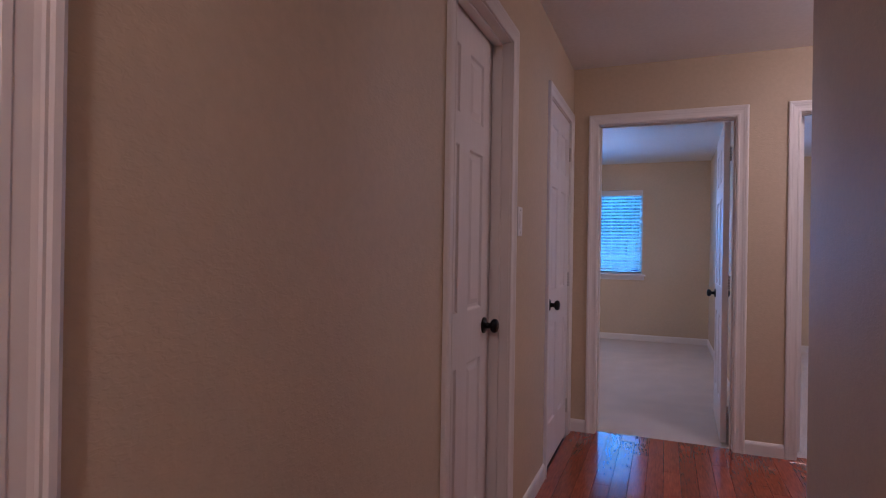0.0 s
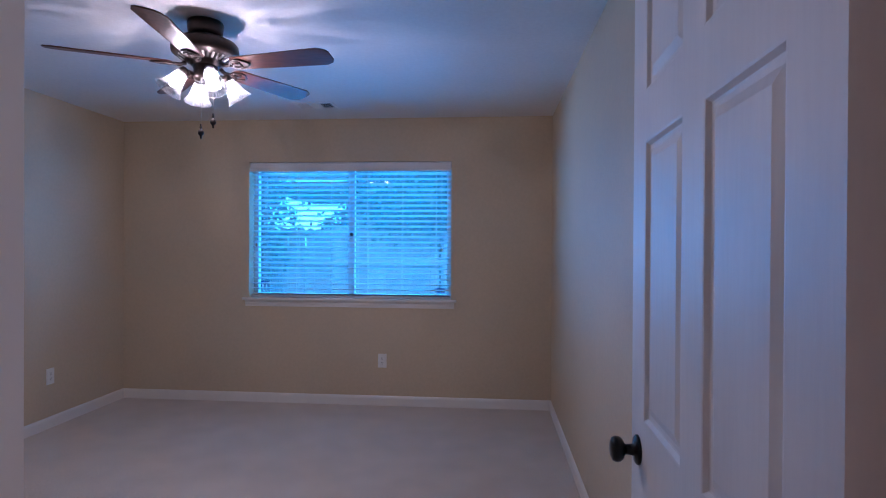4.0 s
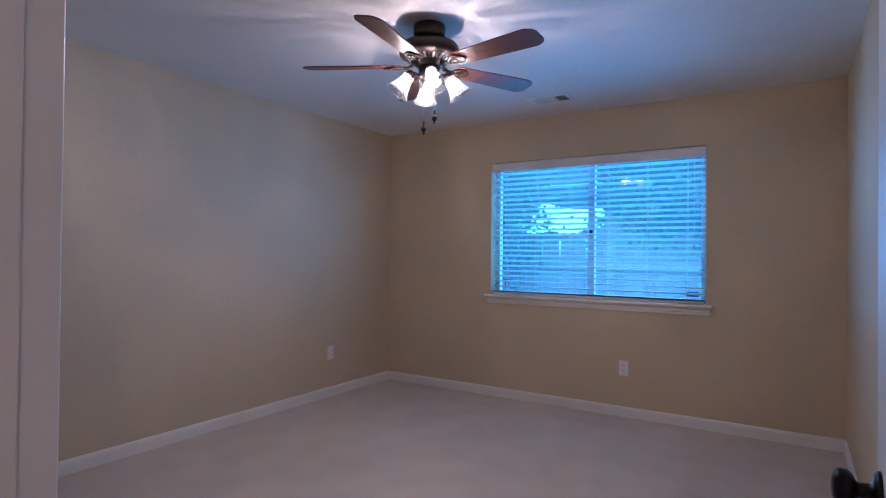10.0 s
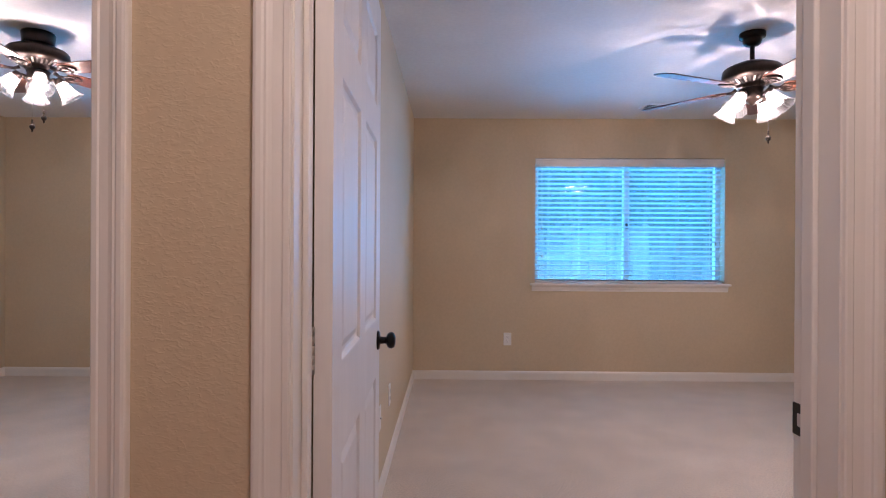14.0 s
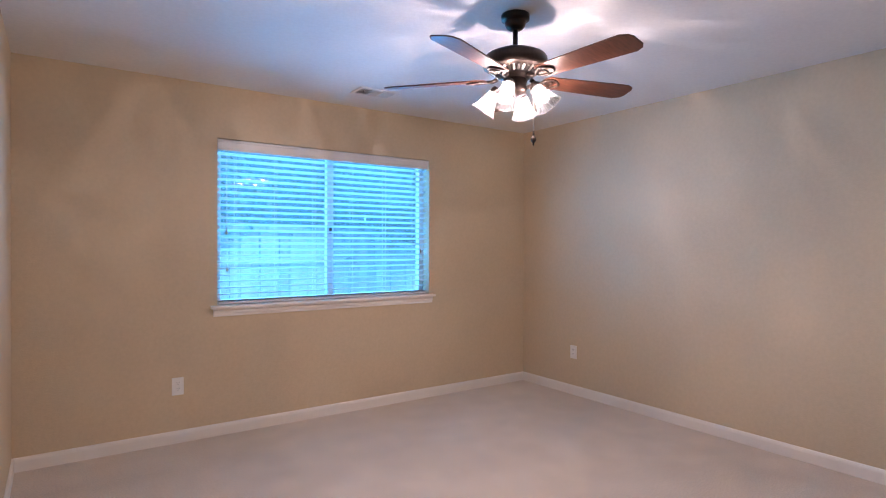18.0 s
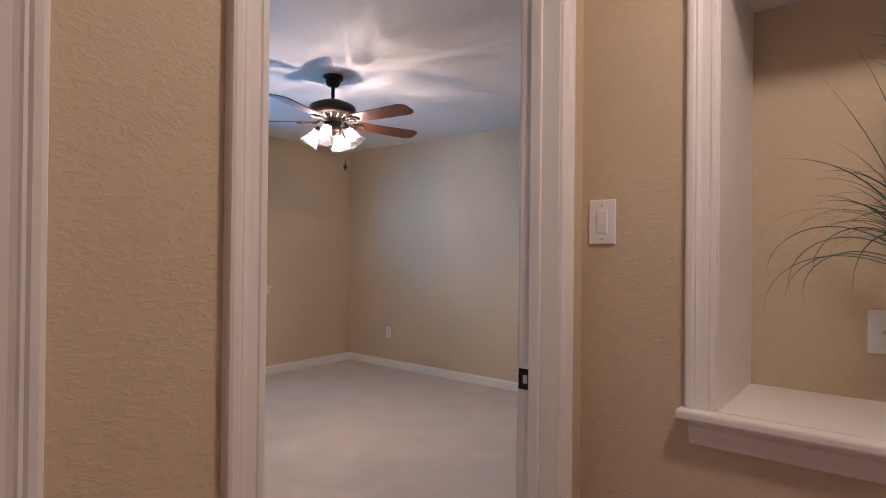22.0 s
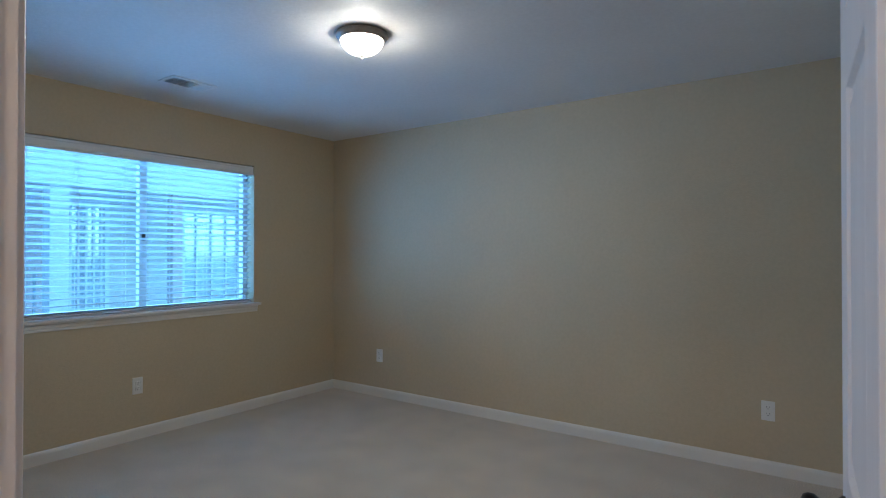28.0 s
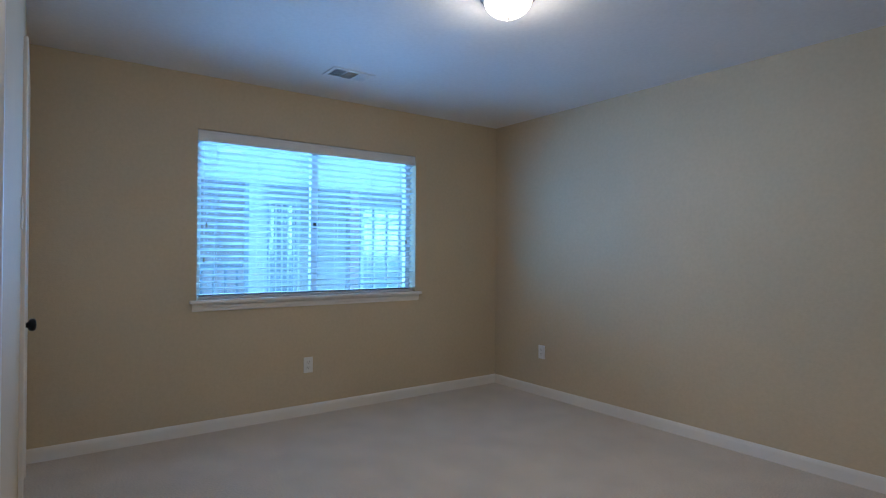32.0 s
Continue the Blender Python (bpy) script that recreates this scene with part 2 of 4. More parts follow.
# pressed clear glass of the fan's shades; streak mask added to imitate caustic light
SHADE = bpy.data.materials.new("pressed_glass_streak_mask")
SHADE.use_nodes = True
sn = SHADE.node_tree
sn.nodes.clear()
so = sn.nodes.new("ShaderNodeOutputMaterial")
sm = sn.nodes.new("ShaderNodeMixShader")
st = sn.nodes.new("ShaderNodeBsdfTransparent")
st.inputs[0].default_value = (1, 1, 1, 1)
sd = sn.nodes.new("ShaderNodeMixShader")
sd.inputs[0].default_value = 0.10
strl = sn.nodes.new("ShaderNodeBsdfTranslucent")
strl.inputs[0].default_value = (0.12, 0.12, 0.12, 1)
sg = sn.nodes.new("ShaderNodeBsdfGlossy")
sg.inputs["Roughness"].default_value = 0.12
sn.links.new(strl.outputs[0], sd.inputs[1])
sn.links.new(sg.outputs[0], sd.inputs[2])
sc = sn.nodes.new("ShaderNodeTexCoord")
sxyz = sn.nodes.new("ShaderNodeSeparateXYZ")
sn.links.new(sc.outputs["Object"], sxyz.inputs[0])
flat = sn.nodes.new("ShaderNodeCombineXYZ")
sn.links.new(sxyz.outputs[0], flat.inputs[0])
sn.links.new(sxyz.outputs[1], flat.inputs[1])
unit = sn.nodes.new("ShaderNodeVectorMath")
unit.operation = "NORMALIZE"
sn.links.new(flat.outputs[0], unit.inputs[0])
uz = sn.nodes.new("ShaderNodeSeparateXYZ")
sn.links.new(unit.outputs[0], uz.inputs[0])
lift = sn.nodes.new("ShaderNodeMath")
lift.operation = "MULTIPLY"
lift.inputs[1].default_value = 4.0
sn.links.new(sxyz.outputs[2], lift.inputs[0])
ribs = sn.nodes.new("ShaderNodeCombineXYZ")
sn.links.new(uz.outputs[0], ribs.inputs[0])
sn.links.new(uz.outputs[1], ribs.inputs[1])
sn.links.new(lift.outputs[0], ribs.inputs[2])
fac = []
for scale_, twist_, wide_ in ((2.2, 0.9, 0.036), (4.4, 2.0, 0.032)):
    sx = sn.nodes.new("ShaderNodeTexNoise")
    sx.inputs["Scale"].default_value, sx.inputs["Detail"].default_value = scale_, 1.0
    sx.inputs["Distortion"].default_value = twist_
    sn.links.new(ribs.outputs[0], sx.inputs["Vector"])
    off = sn.nodes.new("ShaderNodeMath")
    off.operation = "SUBTRACT"
    off.inputs[1].default_value = 0.5
    sn.links.new(sx.outputs["Fac"], off.inputs[0])
    ridge = sn.nodes.new("ShaderNodeMath")
    ridge.operation = "ABSOLUTE"
    sn.links.new(off.outputs[0], ridge.inputs[0])
    sr = sn.nodes.new("ShaderNodeMapRange")
    sr.inputs["From Min"].default_value, sr.inputs["From Max"].default_value = 0.004, wide_
    sr.inputs["To Min"].default_value, sr.inputs["To Max"].default_value = 0.0, 0.54
    sn.links.new(ridge.outputs[0], sr.inputs["Value"])
    fac.append(sr)
both = sn.nodes.new("ShaderNodeMath")
both.operation = "MINIMUM"
sn.links.new(fac[0].outputs[0], both.inputs[0])
sn.links.new(fac[1].outputs[0], both.inputs[1])
sn.links.new(both.outputs[0], sm.inputs[0])
sn.links.new(st.outputs[0], sm.inputs[1])
sn.links.new(sd.outputs[0], sm.inputs[2])
sn.links.new(sm.outputs[0], so.inputs[0])


# ---------------- mesh helpers ----------------
def box(bm, x0, y0, z0, x1, y1, z1, m=None):
    x0, x1, y0, y1, z0, z1 = min(x0, x1), max(x0, x1), min(y0, y1), max(y0, y1), min(z0, z1), max(z0, z1)
    vs = [bm.verts.new(Vector(p) if m is None else m @ Vector(p)) for p in
          ((x0, y0, z0), (x1, y0, z0), (x1, y1, z0), (x0, y1, z0), (x0, y0, z1), (x1, y0, z1), (x1, y1, z1), (x0, y1, z1))]
    for f in ((0, 3, 2, 1), (4, 5, 6, 7), (0, 1, 5, 4), (1, 2, 6, 5), (2, 3, 7, 6), (3, 0, 4, 7)):
        bm.faces.new([vs[i] for i in f])
    return vs


def soft_box(bm, x0, y0, z0, x1, y1, z1, r=0.003, m=None):
    """A box with its edges rounded off."""
    t = bmesh.new()
    box(t, x0, y0, z0, x1, y1, z1)
    bmesh.ops.bevel(t, geom=list(t.edges), offset=r, segments=2, affect="EDGES", profile=0.6)
    join(bm, t, m)


def join(bm, other, m=None):
    table = {v: bm.verts.new(v.co if m is None else m @ v.co) for v in other.verts}
    for f in other.faces:
        try:
            g = bm.faces.new([table[v] for v in f.verts])
            g.smooth = f.smooth
        except ValueError:
            pass
    other.free()


def lathe(bm, rows, n=24, m=None, smooth=True):
    """A turned shape from rows of (radius, height)."""
    rings = []
    for r, z in rows:
        if r < 1e-5:
            rings.append([bm.verts.new(Vector((0, 0, z)) if m is None else m @ Vector((0, 0, z)))])
        else:
            rings.append([bm.verts.new((Vector if m is None else lambda p: m @ Vector(p))((r * math.cos(2 * math.pi * i / n), r * math.sin(2 * math.pi * i / n), z))) for i in range(n)])
    for a, b in zip(rings, rings[1:]):
        for i in range(n):
            j = (i + 1) % n
            if len(a) == 1 and len(b) == 1:
                continue
            if len(a) == 1:
                f = bm.faces.new((a[0], b[j], b[i]))
            elif len(b) == 1:
                f = bm.faces.new((a[i], a[j], b[0]))
            else:
                f = bm.faces.new((a[i], a[j], b[j], b[i]))
            f.smooth = smooth


def tube(bm, pts, r, n=8, m=None):
    """A round rod along points; r is one radius, or one for each point."""
    pts = [Vector(p) if m is None else m @ Vector(p) for p in pts]
    rs = r if isinstance(r, (list, tuple)) else [r] * len(pts)
    rings = []
    for i, p in enumerate(pts):
        d = (pts[min(i + 1, len(pts) - 1)] - pts[max(i - 1, 0)]).normalized()
        side = d.cross(Vector((0, 0, 1)) if abs(d.z) < 0.9 else Vector((1, 0, 0))).normalized()
        up = side.cross(d)
        rings.append([bm.verts.new(p + rs[i] * (side * math.cos(2 * math.pi * k / n) + up * math.sin(2 * math.pi * k / n))) for k in range(n)])
    for a, b in zip(rings, rings[1:]):
        for k in range(n):
            f = bm.faces.new((a[k], a[(k + 1) % n], b[(k + 1) % n], b[k]))
            f.smooth = True
    bm.faces.new(rings[0][::-1])
    bm.faces.new(rings[-1])


def mesh_of(name, bm, mat):
    bmesh.ops.recalc_face_normals(bm, faces=bm.faces)
    me = bpy.data.meshes.new(name)
    bm.to_mesh(me)
    bm.free()
    me.materials.append(mat)
    return me


def part(name, bm, mat, parent=None, label="", at=None):
    """Link a bmesh as one mesh object under a thing or a part."""
    ob = new(name, mesh_of(name, bm, mat))
    if parent is not None:
        ob.parent = parent
    if at is not None:
        ob.matrix_basis = at
    return tagged(ob, label)


def struct(name, bm, mat, label, category):
    ob = new(name, mesh_of(name, bm, mat))
    return tagged(ob, label, category, kind="structure")


def holder(name, at, label, category, group="", kind=""):
    ob = new(name)
    ob.empty_display_size = 0.05
    ob.matrix_basis = at
    return tagged(ob, label, category, group, kind)


# ---------------- shell: floors, walls, ceilings ----------------
XBL = XAR + T
YR = YN + T        # south faces of the two window bedrooms
XCW = XHR + T      # west wall of the third bedroom
YCN = YS - T       # its north wall
JAMB = 0.018
DOOR_H = 2.035
HALL_S = -1.6


def wall_run(name, along, face, back, a0, a1, holes=(), top=None, label="beige painted wall with trowelled texture", mat=None):
    """A wall between face and back, from a0 to a1 along x or y, with holes (h0, h1, z0, z1) through it."""
    top = H + 0.06 if top is None else top
    bm = bmesh.new()

    def piece(p0, p1, z0, z1):
        if p1 - p0 < 1e-4 or z1 - z0 < 1e-4:
            return
        if along == "x":
            box(bm, p0, face, z0, p1, back, z1)
        else:
            box(bm, face, p0, z0, back, p1, z1)

    at = a0
    for h0, h1, z0, z1 in sorted(holes):
        piece(at, h0, -0.05, top)
        piece(h0, h1, -0.05, z0)
        piece(h0, h1, z1, top)
        at = h1
    piece(at, a1, -0.05, top)
    return struct(name, bm, mat or WALL, label, "wall")


def door_hole(c0, c1):
    return (c0 - JAMB, c1 + JAMB, -0.05, DOOR_H + JAMB)


WZ0, WZ1 = ZS - 0.02, ZWT
wall_run("wall_hall_north", "x", YN, YR, XHL - T, XE + 0.002, [door_hole(*DA), door_hole(*DB)])
wall_run("wall_bedroom_a_south_west", "x", YN, YR, XAL - T, XHL - T)
wall_run("wall_bedroom_b_south_east", "x", YN, YR, XE + 0.002, XBR + T)
wall_run("wall_hall_west", "y", XHL, XHL - T, HALL_S, YN, [door_hole(*D0), door_hole(*D1), door_hole(*D2)])
wall_run("wall_hall_east", "y", XHR, XCW, HALL_S, YCN + T)
wall_run("wall_hall_south", "x", HALL_S - T, HALL_S, XHL - T, XCW)
wall_run("wall_bedroom_c_north", "x", YS, YCN, XCW, XE + NICHE_D + 0.05, [door_hole(*DC)])
wall_run("wall_bedroom_c_north_east", "x", YS, YCN, XE + NICHE_D + 0.05, XCE, [door_hole(*D3)])
wall_run("wall_nook_east", "y", XE, XE + NICHE_D, YS, YN, [(NY0, NY1, NZ0, NZ1)])
bmx = bmesh.new()
box(bmx, XE + NICHE_D, YS, -0.05, XE + NICHE_D + 0.05, YN, H + 0.06)
struct("wall_niche_back", bmx, WALL, "beige painted back wall of the niche", "wall")
wall_run("wall_bedroom_a_west", "y", XAL, XAL - T, YR, YW)
wall_run("wall_between_bedrooms", "y", XAR, XBL, YR, YW)
wall_run("wall_bedroom_b_east", "y", XBR, XBR + T, YR, YW)
wall_run("wall_north_outer", "x", YW, YW + 0.16, XAL - T, XBR + T, [(WA[0], WA[1], WZ0, WZ1), (WB[0], WB[1], WZ0, WZ1)])
wall_run("wall_bedroom_c_west", "y", XHR, XCW, YCS, HALL_S)
wall_run("wall_bedroom_c_south", "x", YCS, YCS - T, XCW - T, XCE + 0.16)
wall_run("wall_east_outer", "y", XCE, XCE + 0.16, YCS, YN, [(WC[0], WC[1], WZ0, WZ1)])
# side rooms behind the closed doors stay closed
for nm, cx0, cx1, cy0, cy1 in (("wall_side_room_west", XHL - T - 1.2, XHL - T - 1.15, HALL_S, YN), ("wall_closet_back", XE + NICHE_D + 0.05, XCE, YS + 0.6, YS + 0.66)):
    bmx = bmesh.new()
    box(bmx, cx0, cy0, -0.05, cx1, cy1, H + 0.06)
    struct(nm, bmx, WALL, "plain wall behind closed doors", "wall")

bmx = bmesh.new()
box(bmx, XAL - T, HALL_S - T, H, XCE + 0.16, YW + 0.16, H + 0.05)
struct("ceiling", bmx, CEIL, "white ceiling with trowelled texture", "ceiling")
bmx = bmesh.new()
box(bmx, XAL - 0.4, YN + 0.055, -0.10, XBR + 0.4, YW + 0.16, 0.0)
struct("floor_bedrooms_a_b", bmx, CARPET, "beige cut-pile carpet with foot marks", "floor")
bmx = bmesh.new()
box(bmx, XCW, YCS - 0.1, -0.10, XCE + 0.1, YS - 0.055, 0.0)
struct("floor_bedroom_c", bmx, CARPET, "beige cut-pile carpet", "floor")
bmx = bmesh.new()
box(bmx, XHL - T, HALL_S, -0.10, XHR, YN + 0.055, -0.02)
box(bmx, XHR, YS - 0.055, -0.10, XE, YN + 0.055, -0.02)
hall_floor = struct("floor_hall", bmx, UNDER, "glossy red cherry plank floor of the hall", "floor")


# ---------------- trim ----------------
PROFILE = ((0.0, 0.0), (0.0, 0.0085), (0.0025, 0.0105), (0.011, 0.0110), (0.014, 0.0092), (0.030, 0.0108), (0.036, 0.0130), (0.039, 0.0150), (0.043, 0.0145), (0.047, 0.0172), (0.055, 0.0178), (0.060, 0.0160), (0.062, 0.0125), (0.062, 0.0))


def strip(bm, p0, p1, out0, out1, n, profile=PROFILE):
    """A moulding from p0 to p1; out0 and out1: the way its width goes at each end (longer at a mitre)."""
    a = [bm.verts.new(p0 + out0 * d + n * h) for d, h in profile]
    b = [bm.verts.new(p1 + out1 * d + n * h) for d, h in profile]
    for i in range(len(a) - 1):
        bm.faces.new((a[i], a[i + 1], b[i + 1], b[i]))
    bm.faces.new(a)
    bm.faces.new(b[::-1])


def casing(parent, u, n, c0, c1, z0, z1, at, legs=True, label="", sill=False):
    """Three mitred mouldings round an opening from c0 to c1 along u."""
    up = Vector((0, 0, 1))
    reveal = 0.004
    c0, c1, z1 = c0 - reveal, c1 + reveal, z1 + reveal
    P = lambda c, z: at + u * c + up * z
    bm = bmesh.new()
    strip(bm, P(c0, z0), P(c0, z1), -u, up - u, n)
    part("casing_leg", bm, TRIM, parent, label)
    bm = bmesh.new()
    strip(bm, P(c1, z0), P(c1, z1), u, up + u, n)
    part("casing_leg", bm, TRIM, parent, label)
    bm = bmesh.new()
    strip(bm, P(c0, z1), P(c1, z1), up - u, up + u, n)
    part("casing_head", bm, TRIM, parent, label)


def baseboard(name, p0, p1, n):
    """A run of baseboard with a rounded top, on the wall from p0 to p1; n points into the room."""
    p0, p1, n = Vector((*p0, 0)), Vector((*p1, 0)), Vector((*n, 0))
    up = Vector((0, 0, 1))
    bm = bmesh.new()
    prof = ((0.0, 0.0), (0.0, 0.013), (HB - 0.022, 0.013), (HB - 0.012, 0.011), (HB - 0.004, 0.007), (HB, 0.003), (HB, 0.0))
    strip(bm, p0, p1, up, up, n, prof)
    return struct(name, bm, TRIM, "white painted baseboard along the wall", "baseboard")


CW = 0.066         # casing width with its reveal
baseboard("baseboard_a_west", (XAL, YR), (XAL, YW), (1, 0))
baseboard("baseboard_a_north", (XAL, YW), (XAR, YW), (0, -1))
baseboard("baseboard_a_east", (XAR, YR), (XAR, YW), (-1, 0))
baseboard("baseboard_b_west", (XBL, YR), (XBL, YW), (1, 0))
baseboard("baseboard_b_north", (XBL, YW), (XBR, YW), (0, -1))
baseboard("baseboard_b_east", (XBR, YR), (XBR, YW), (-1, 0))
baseboard("baseboard_c_west", (XCW, YCS), (XCW, YCN), (1, 0))
baseboard("baseboard_c_south", (XCW, YCS), (XCE, YCS), (0, 1))
baseboard("baseboard_c_east", (XCE, YCS), (XCE, YCN), (-1, 0))
baseboard("baseboard_c_north", (DC[1] + CW, YCN), (D3[0] - CW, YCN), (0, -1))
baseboard("baseboard_nook_east", (XE, YS), (XE, YN), (-1, 0))
baseboard("baseboard_hall_north_mid", (DA[1] + CW, YN), (DB[0] - CW, YN), (0, -1))
baseboard("baseboard_hall_north_west", (XHL, YN), (DA[0] - CW, YN), (0, -1))
baseboard("baseboard_hall_west_mid", (XHL, D1[1] + CW), (XHL, D2[0] - CW), (1, 0))
baseboard("baseboard_hall_west_south", (XHL, D0[1] + CW), (XHL, D1[0] - CW), (1, 0))
baseboard("baseboard_hall_west_end", (XHL, D2[1] + CW), (XHL, YN), (1, 0))
baseboard("baseboard_hall_east", (XHR, HALL_S), (XHR, YS), (-1, 0))
baseboard("baseboard_nook_south", (XHR, YS), (DC[0] - CW, YS), (0, 1))


# ---------------- doors ----------------
def ring_panel(bm, x0, z0, x1, z1, y, s):
    """A raised door panel within its opening, on the face at depth y; s is the way out of the face."""
    rows = ((0.0, 0.0), (0.004, -0.001), (0.010, -0.008), (0.014, -0.009), (0.022, -0.009), (0.040, -0.003), (0.044, -0.003))
    rings = []
    for d, h in rows:
        rings.append([bm.verts.new((a, y + s * h, b)) for a, b in ((x0 + d, z0 + d), (x1 - d, z0 + d), (x1 - d, z1 - d), (x0 + d, z1 - d))])
    for a, b in zip(rings, rings[1:]):
        for i in range(4):
            j = (i + 1) % 4
            bm.faces.new((a[i], a[j], b[j], b[i]))
    bm.faces.new(rings[-1])


def knob(parent, m, side):
    """A round knob with its rose; side is the way it stands off the leaf along y."""
    k = bmesh.new()
    turn = m @ pose(0, 0, 0, -90 * side, 0, 0)
    lathe(k, ((0.0, 0.0), (0.032, 0.0), (0.032, 0.004), (0.028, 0.008), (0.013, 0.010), (0.011, 0.026), (0.013, 0.030), (0.022, 0.034), (0.027, 0.041), (0.0275, 0.049), (0.024, 0.056), (0.014, 0.060), (0.0, 0.061)), 28, turn)
    part("door_knob", k, BLACK, parent, "dark bronze round door knob")


def door_leaf(name, at, w, label, knob_x, hinge_x=None, hinge_side=1, knobs=(1, -1)):
    """A six-panel leaf: x along its width from 0 to w, y through its 35 mm, z up, standing at the pose at."""
    leaf = holder(name, at, label, "door", kind="structure")
    h, z0, t = 2.02, 0.012, 0.035
    st, mid = 0.105, 0.10
    pw = (w - 2 * st - mid) / 2
    rails = ((0.0, 0.22), (0.78, 0.965), (1.555, 1.66), (1.90, h))
    bm = bmesh.new()
    box(bm, 0, 0, z0, st, t, z0 + h)
    box(bm, w - st, 0, z0, w, t, z0 + h)
    for a, b in rails:
        box(bm, st, 0, z0 + a, w - st, t, z0 + b)
    for (_, a), (b, _) in zip(rails, rails[1:]):
        box(bm, st + pw, 0, z0 + a, st + pw + mid, t, z0 + b)
    part("door_frame", bm, DOORP, leaf)
    for (_, a), (b, _) in zip(rails, rails[1:]):
        for x in (st, st + pw + mid):
            p = bmesh.new()
            ring_panel(p, x, z0 + a, x + pw, z0 + b, 0, -1)
            ring_panel(p, x, z0 + a, x + pw, z0 + b, t, 1)
            part("door_panel", p, DOORP, leaf)
    for s in knobs:
        knob(leaf, pose(knob_x, t if s > 0 else 0, 0.904), s)
    latch = bmesh.new()
    edge = 0.0 if knob_x < w / 2 else w
    soft_box(latch, edge - 0.0015, 0.006, 0.874, edge + 0.0015, 0.029, 0.934, 0.001)
    part("latch_plate", latch, BLACK, leaf, "dark latch plate in the door's edge")
    if hinge_x is not None:
        for z in (0.20, 1.02, 1.83):
            hb = bmesh.new()
            y = t + 0.004 if hinge_side > 0 else -0.004
            for i in range(5):
                tube(hb, [(hinge_x, y, z - 0.044 + 0.0178 * i), (hinge_x, y, z - 0.044 + 0.0178 * i + 0.0165)], 0.0065, 10)
            soft_box(hb, hinge_x - 0.006 if hinge_x > w / 2 else hinge_x, y - 0.003, z - 0.044, hinge_x if hinge_x > w / 2 else hinge_x + 0.006, y + 0.001, z + 0.044, 0.0008)
            part("hinge", hb, CHROME, leaf, "small metal hinge")
    return leaf


def door_frame(name, u, at, n, c0, c1, label, stop=0.05, strike=None, sides=(1, 1)):
    """Jambs, stops and casings of a doorway through a wall of thickness T; n points out of the wall's first face at at."""
    fr = holder(name, Matrix.Identity(4), label, "door frame", kind="structure")
    up = Vector((0, 0, 1))
    M = Matrix(((u.x, -n.x, 0, at.x), (u.y, -n.y, 0, at.y), (0, 0, 1, 0), (0, 0, 0, 1)))
    for x0, x1 in ((c0 - JAMB + 0.001, c0), (c1, c1 + JAMB - 0.001)):
        bm = bmesh.new()
        box(bm, x0, -0.001, -0.02, x1, T + 0.001, DOOR_H, M)
        part("jamb", bm, TRIM, fr)
    bm = bmesh.new()
    box(bm, c0 - JAMB + 0.001, -0.001, DOOR_H, c1 + JAMB - 0.001, T + 0.001, DOOR_H + JAMB - 0.001, M)
    part("head_jamb", bm, TRIM, fr)
    for x0, x1 in ((c0, c0 + 0.011), (c1 - 0.011, c1)):
        bm = bmesh.new()
        soft_box(bm, x0, stop, -0.02, x1, stop + 0.032, DOOR_H, 0.003, M)
        part("door_stop", bm, TRIM, fr)
    bm = bmesh.new()
    soft_box(bm, c0 + 0.011, stop, DOOR_H - 0.011, c1 - 0.011, stop + 0.032, DOOR_H, 0.003, M)
    part("door_stop", bm, TRIM, fr)
    if sides[0]:
        casing(fr, u, n, c0, c1, 0, DOOR_H, at)
    if sides[1]:
        casing(fr, u, -n, c0, c1, 0, DOOR_H, at - n * T)
    if strike is not None:
        x = c0 if strike < 0 else c1
        s = 1 if strike < 0 else -1
        bm = bmesh.new()
        soft_box(bm, x - s * 0.0005, T - 0.036, 0.876, x + s * 0.0025, T + 0.0025, 0.934, 0.001, M)
        sp_ = part("strike_plate", bm, BLACK, fr, "dark strike plate on the jamb")
        bm = bmesh.new()
        soft_box(bm, x + s * 0.0012, T - 0.026, 0.893, x + s * 0.0032, T - 0.012, 0.917, 0.001, M)
        part("strike_hole", bm, VINYL, sp_)
    return fr


X, Y = Vector((1, 0, 0)), Vector((0, 1, 0))
door_frame("door_frame_a", X, Vector((0, YN, 0)), -Y, *DA, "white cased doorway to a bedroom", strike=-1)
door_frame("door_frame_b", X, Vector((0, YN, 0)), -Y, *DB, "white cased doorway to a bedroom", strike=1)
door_frame("door_frame_c", X, Vector((0, YS, 0)), Y, *DC, "white cased doorway to a bedroom", strike=1)
door_frame("door_frame_d", Y, Vector((XHL, 0, 0)), X, *D1, "white cased doorway with a closed door", stop=0.035)
door_frame("door_frame_e", Y, Vector((XHL, 0, 0)), X, *D2, "white cased closet doorway", stop=0.045)
door_frame("door_frame_f", Y, Vector((XHL, 0, 0)), X, *D0, "white cased doorway with a closed door", stop=0.035)
door_frame("door_frame_g", X, Vector((0, YCN, 0)), -Y, *D3, "white cased closet doorway", stop=0.045, sides=(1, 0))

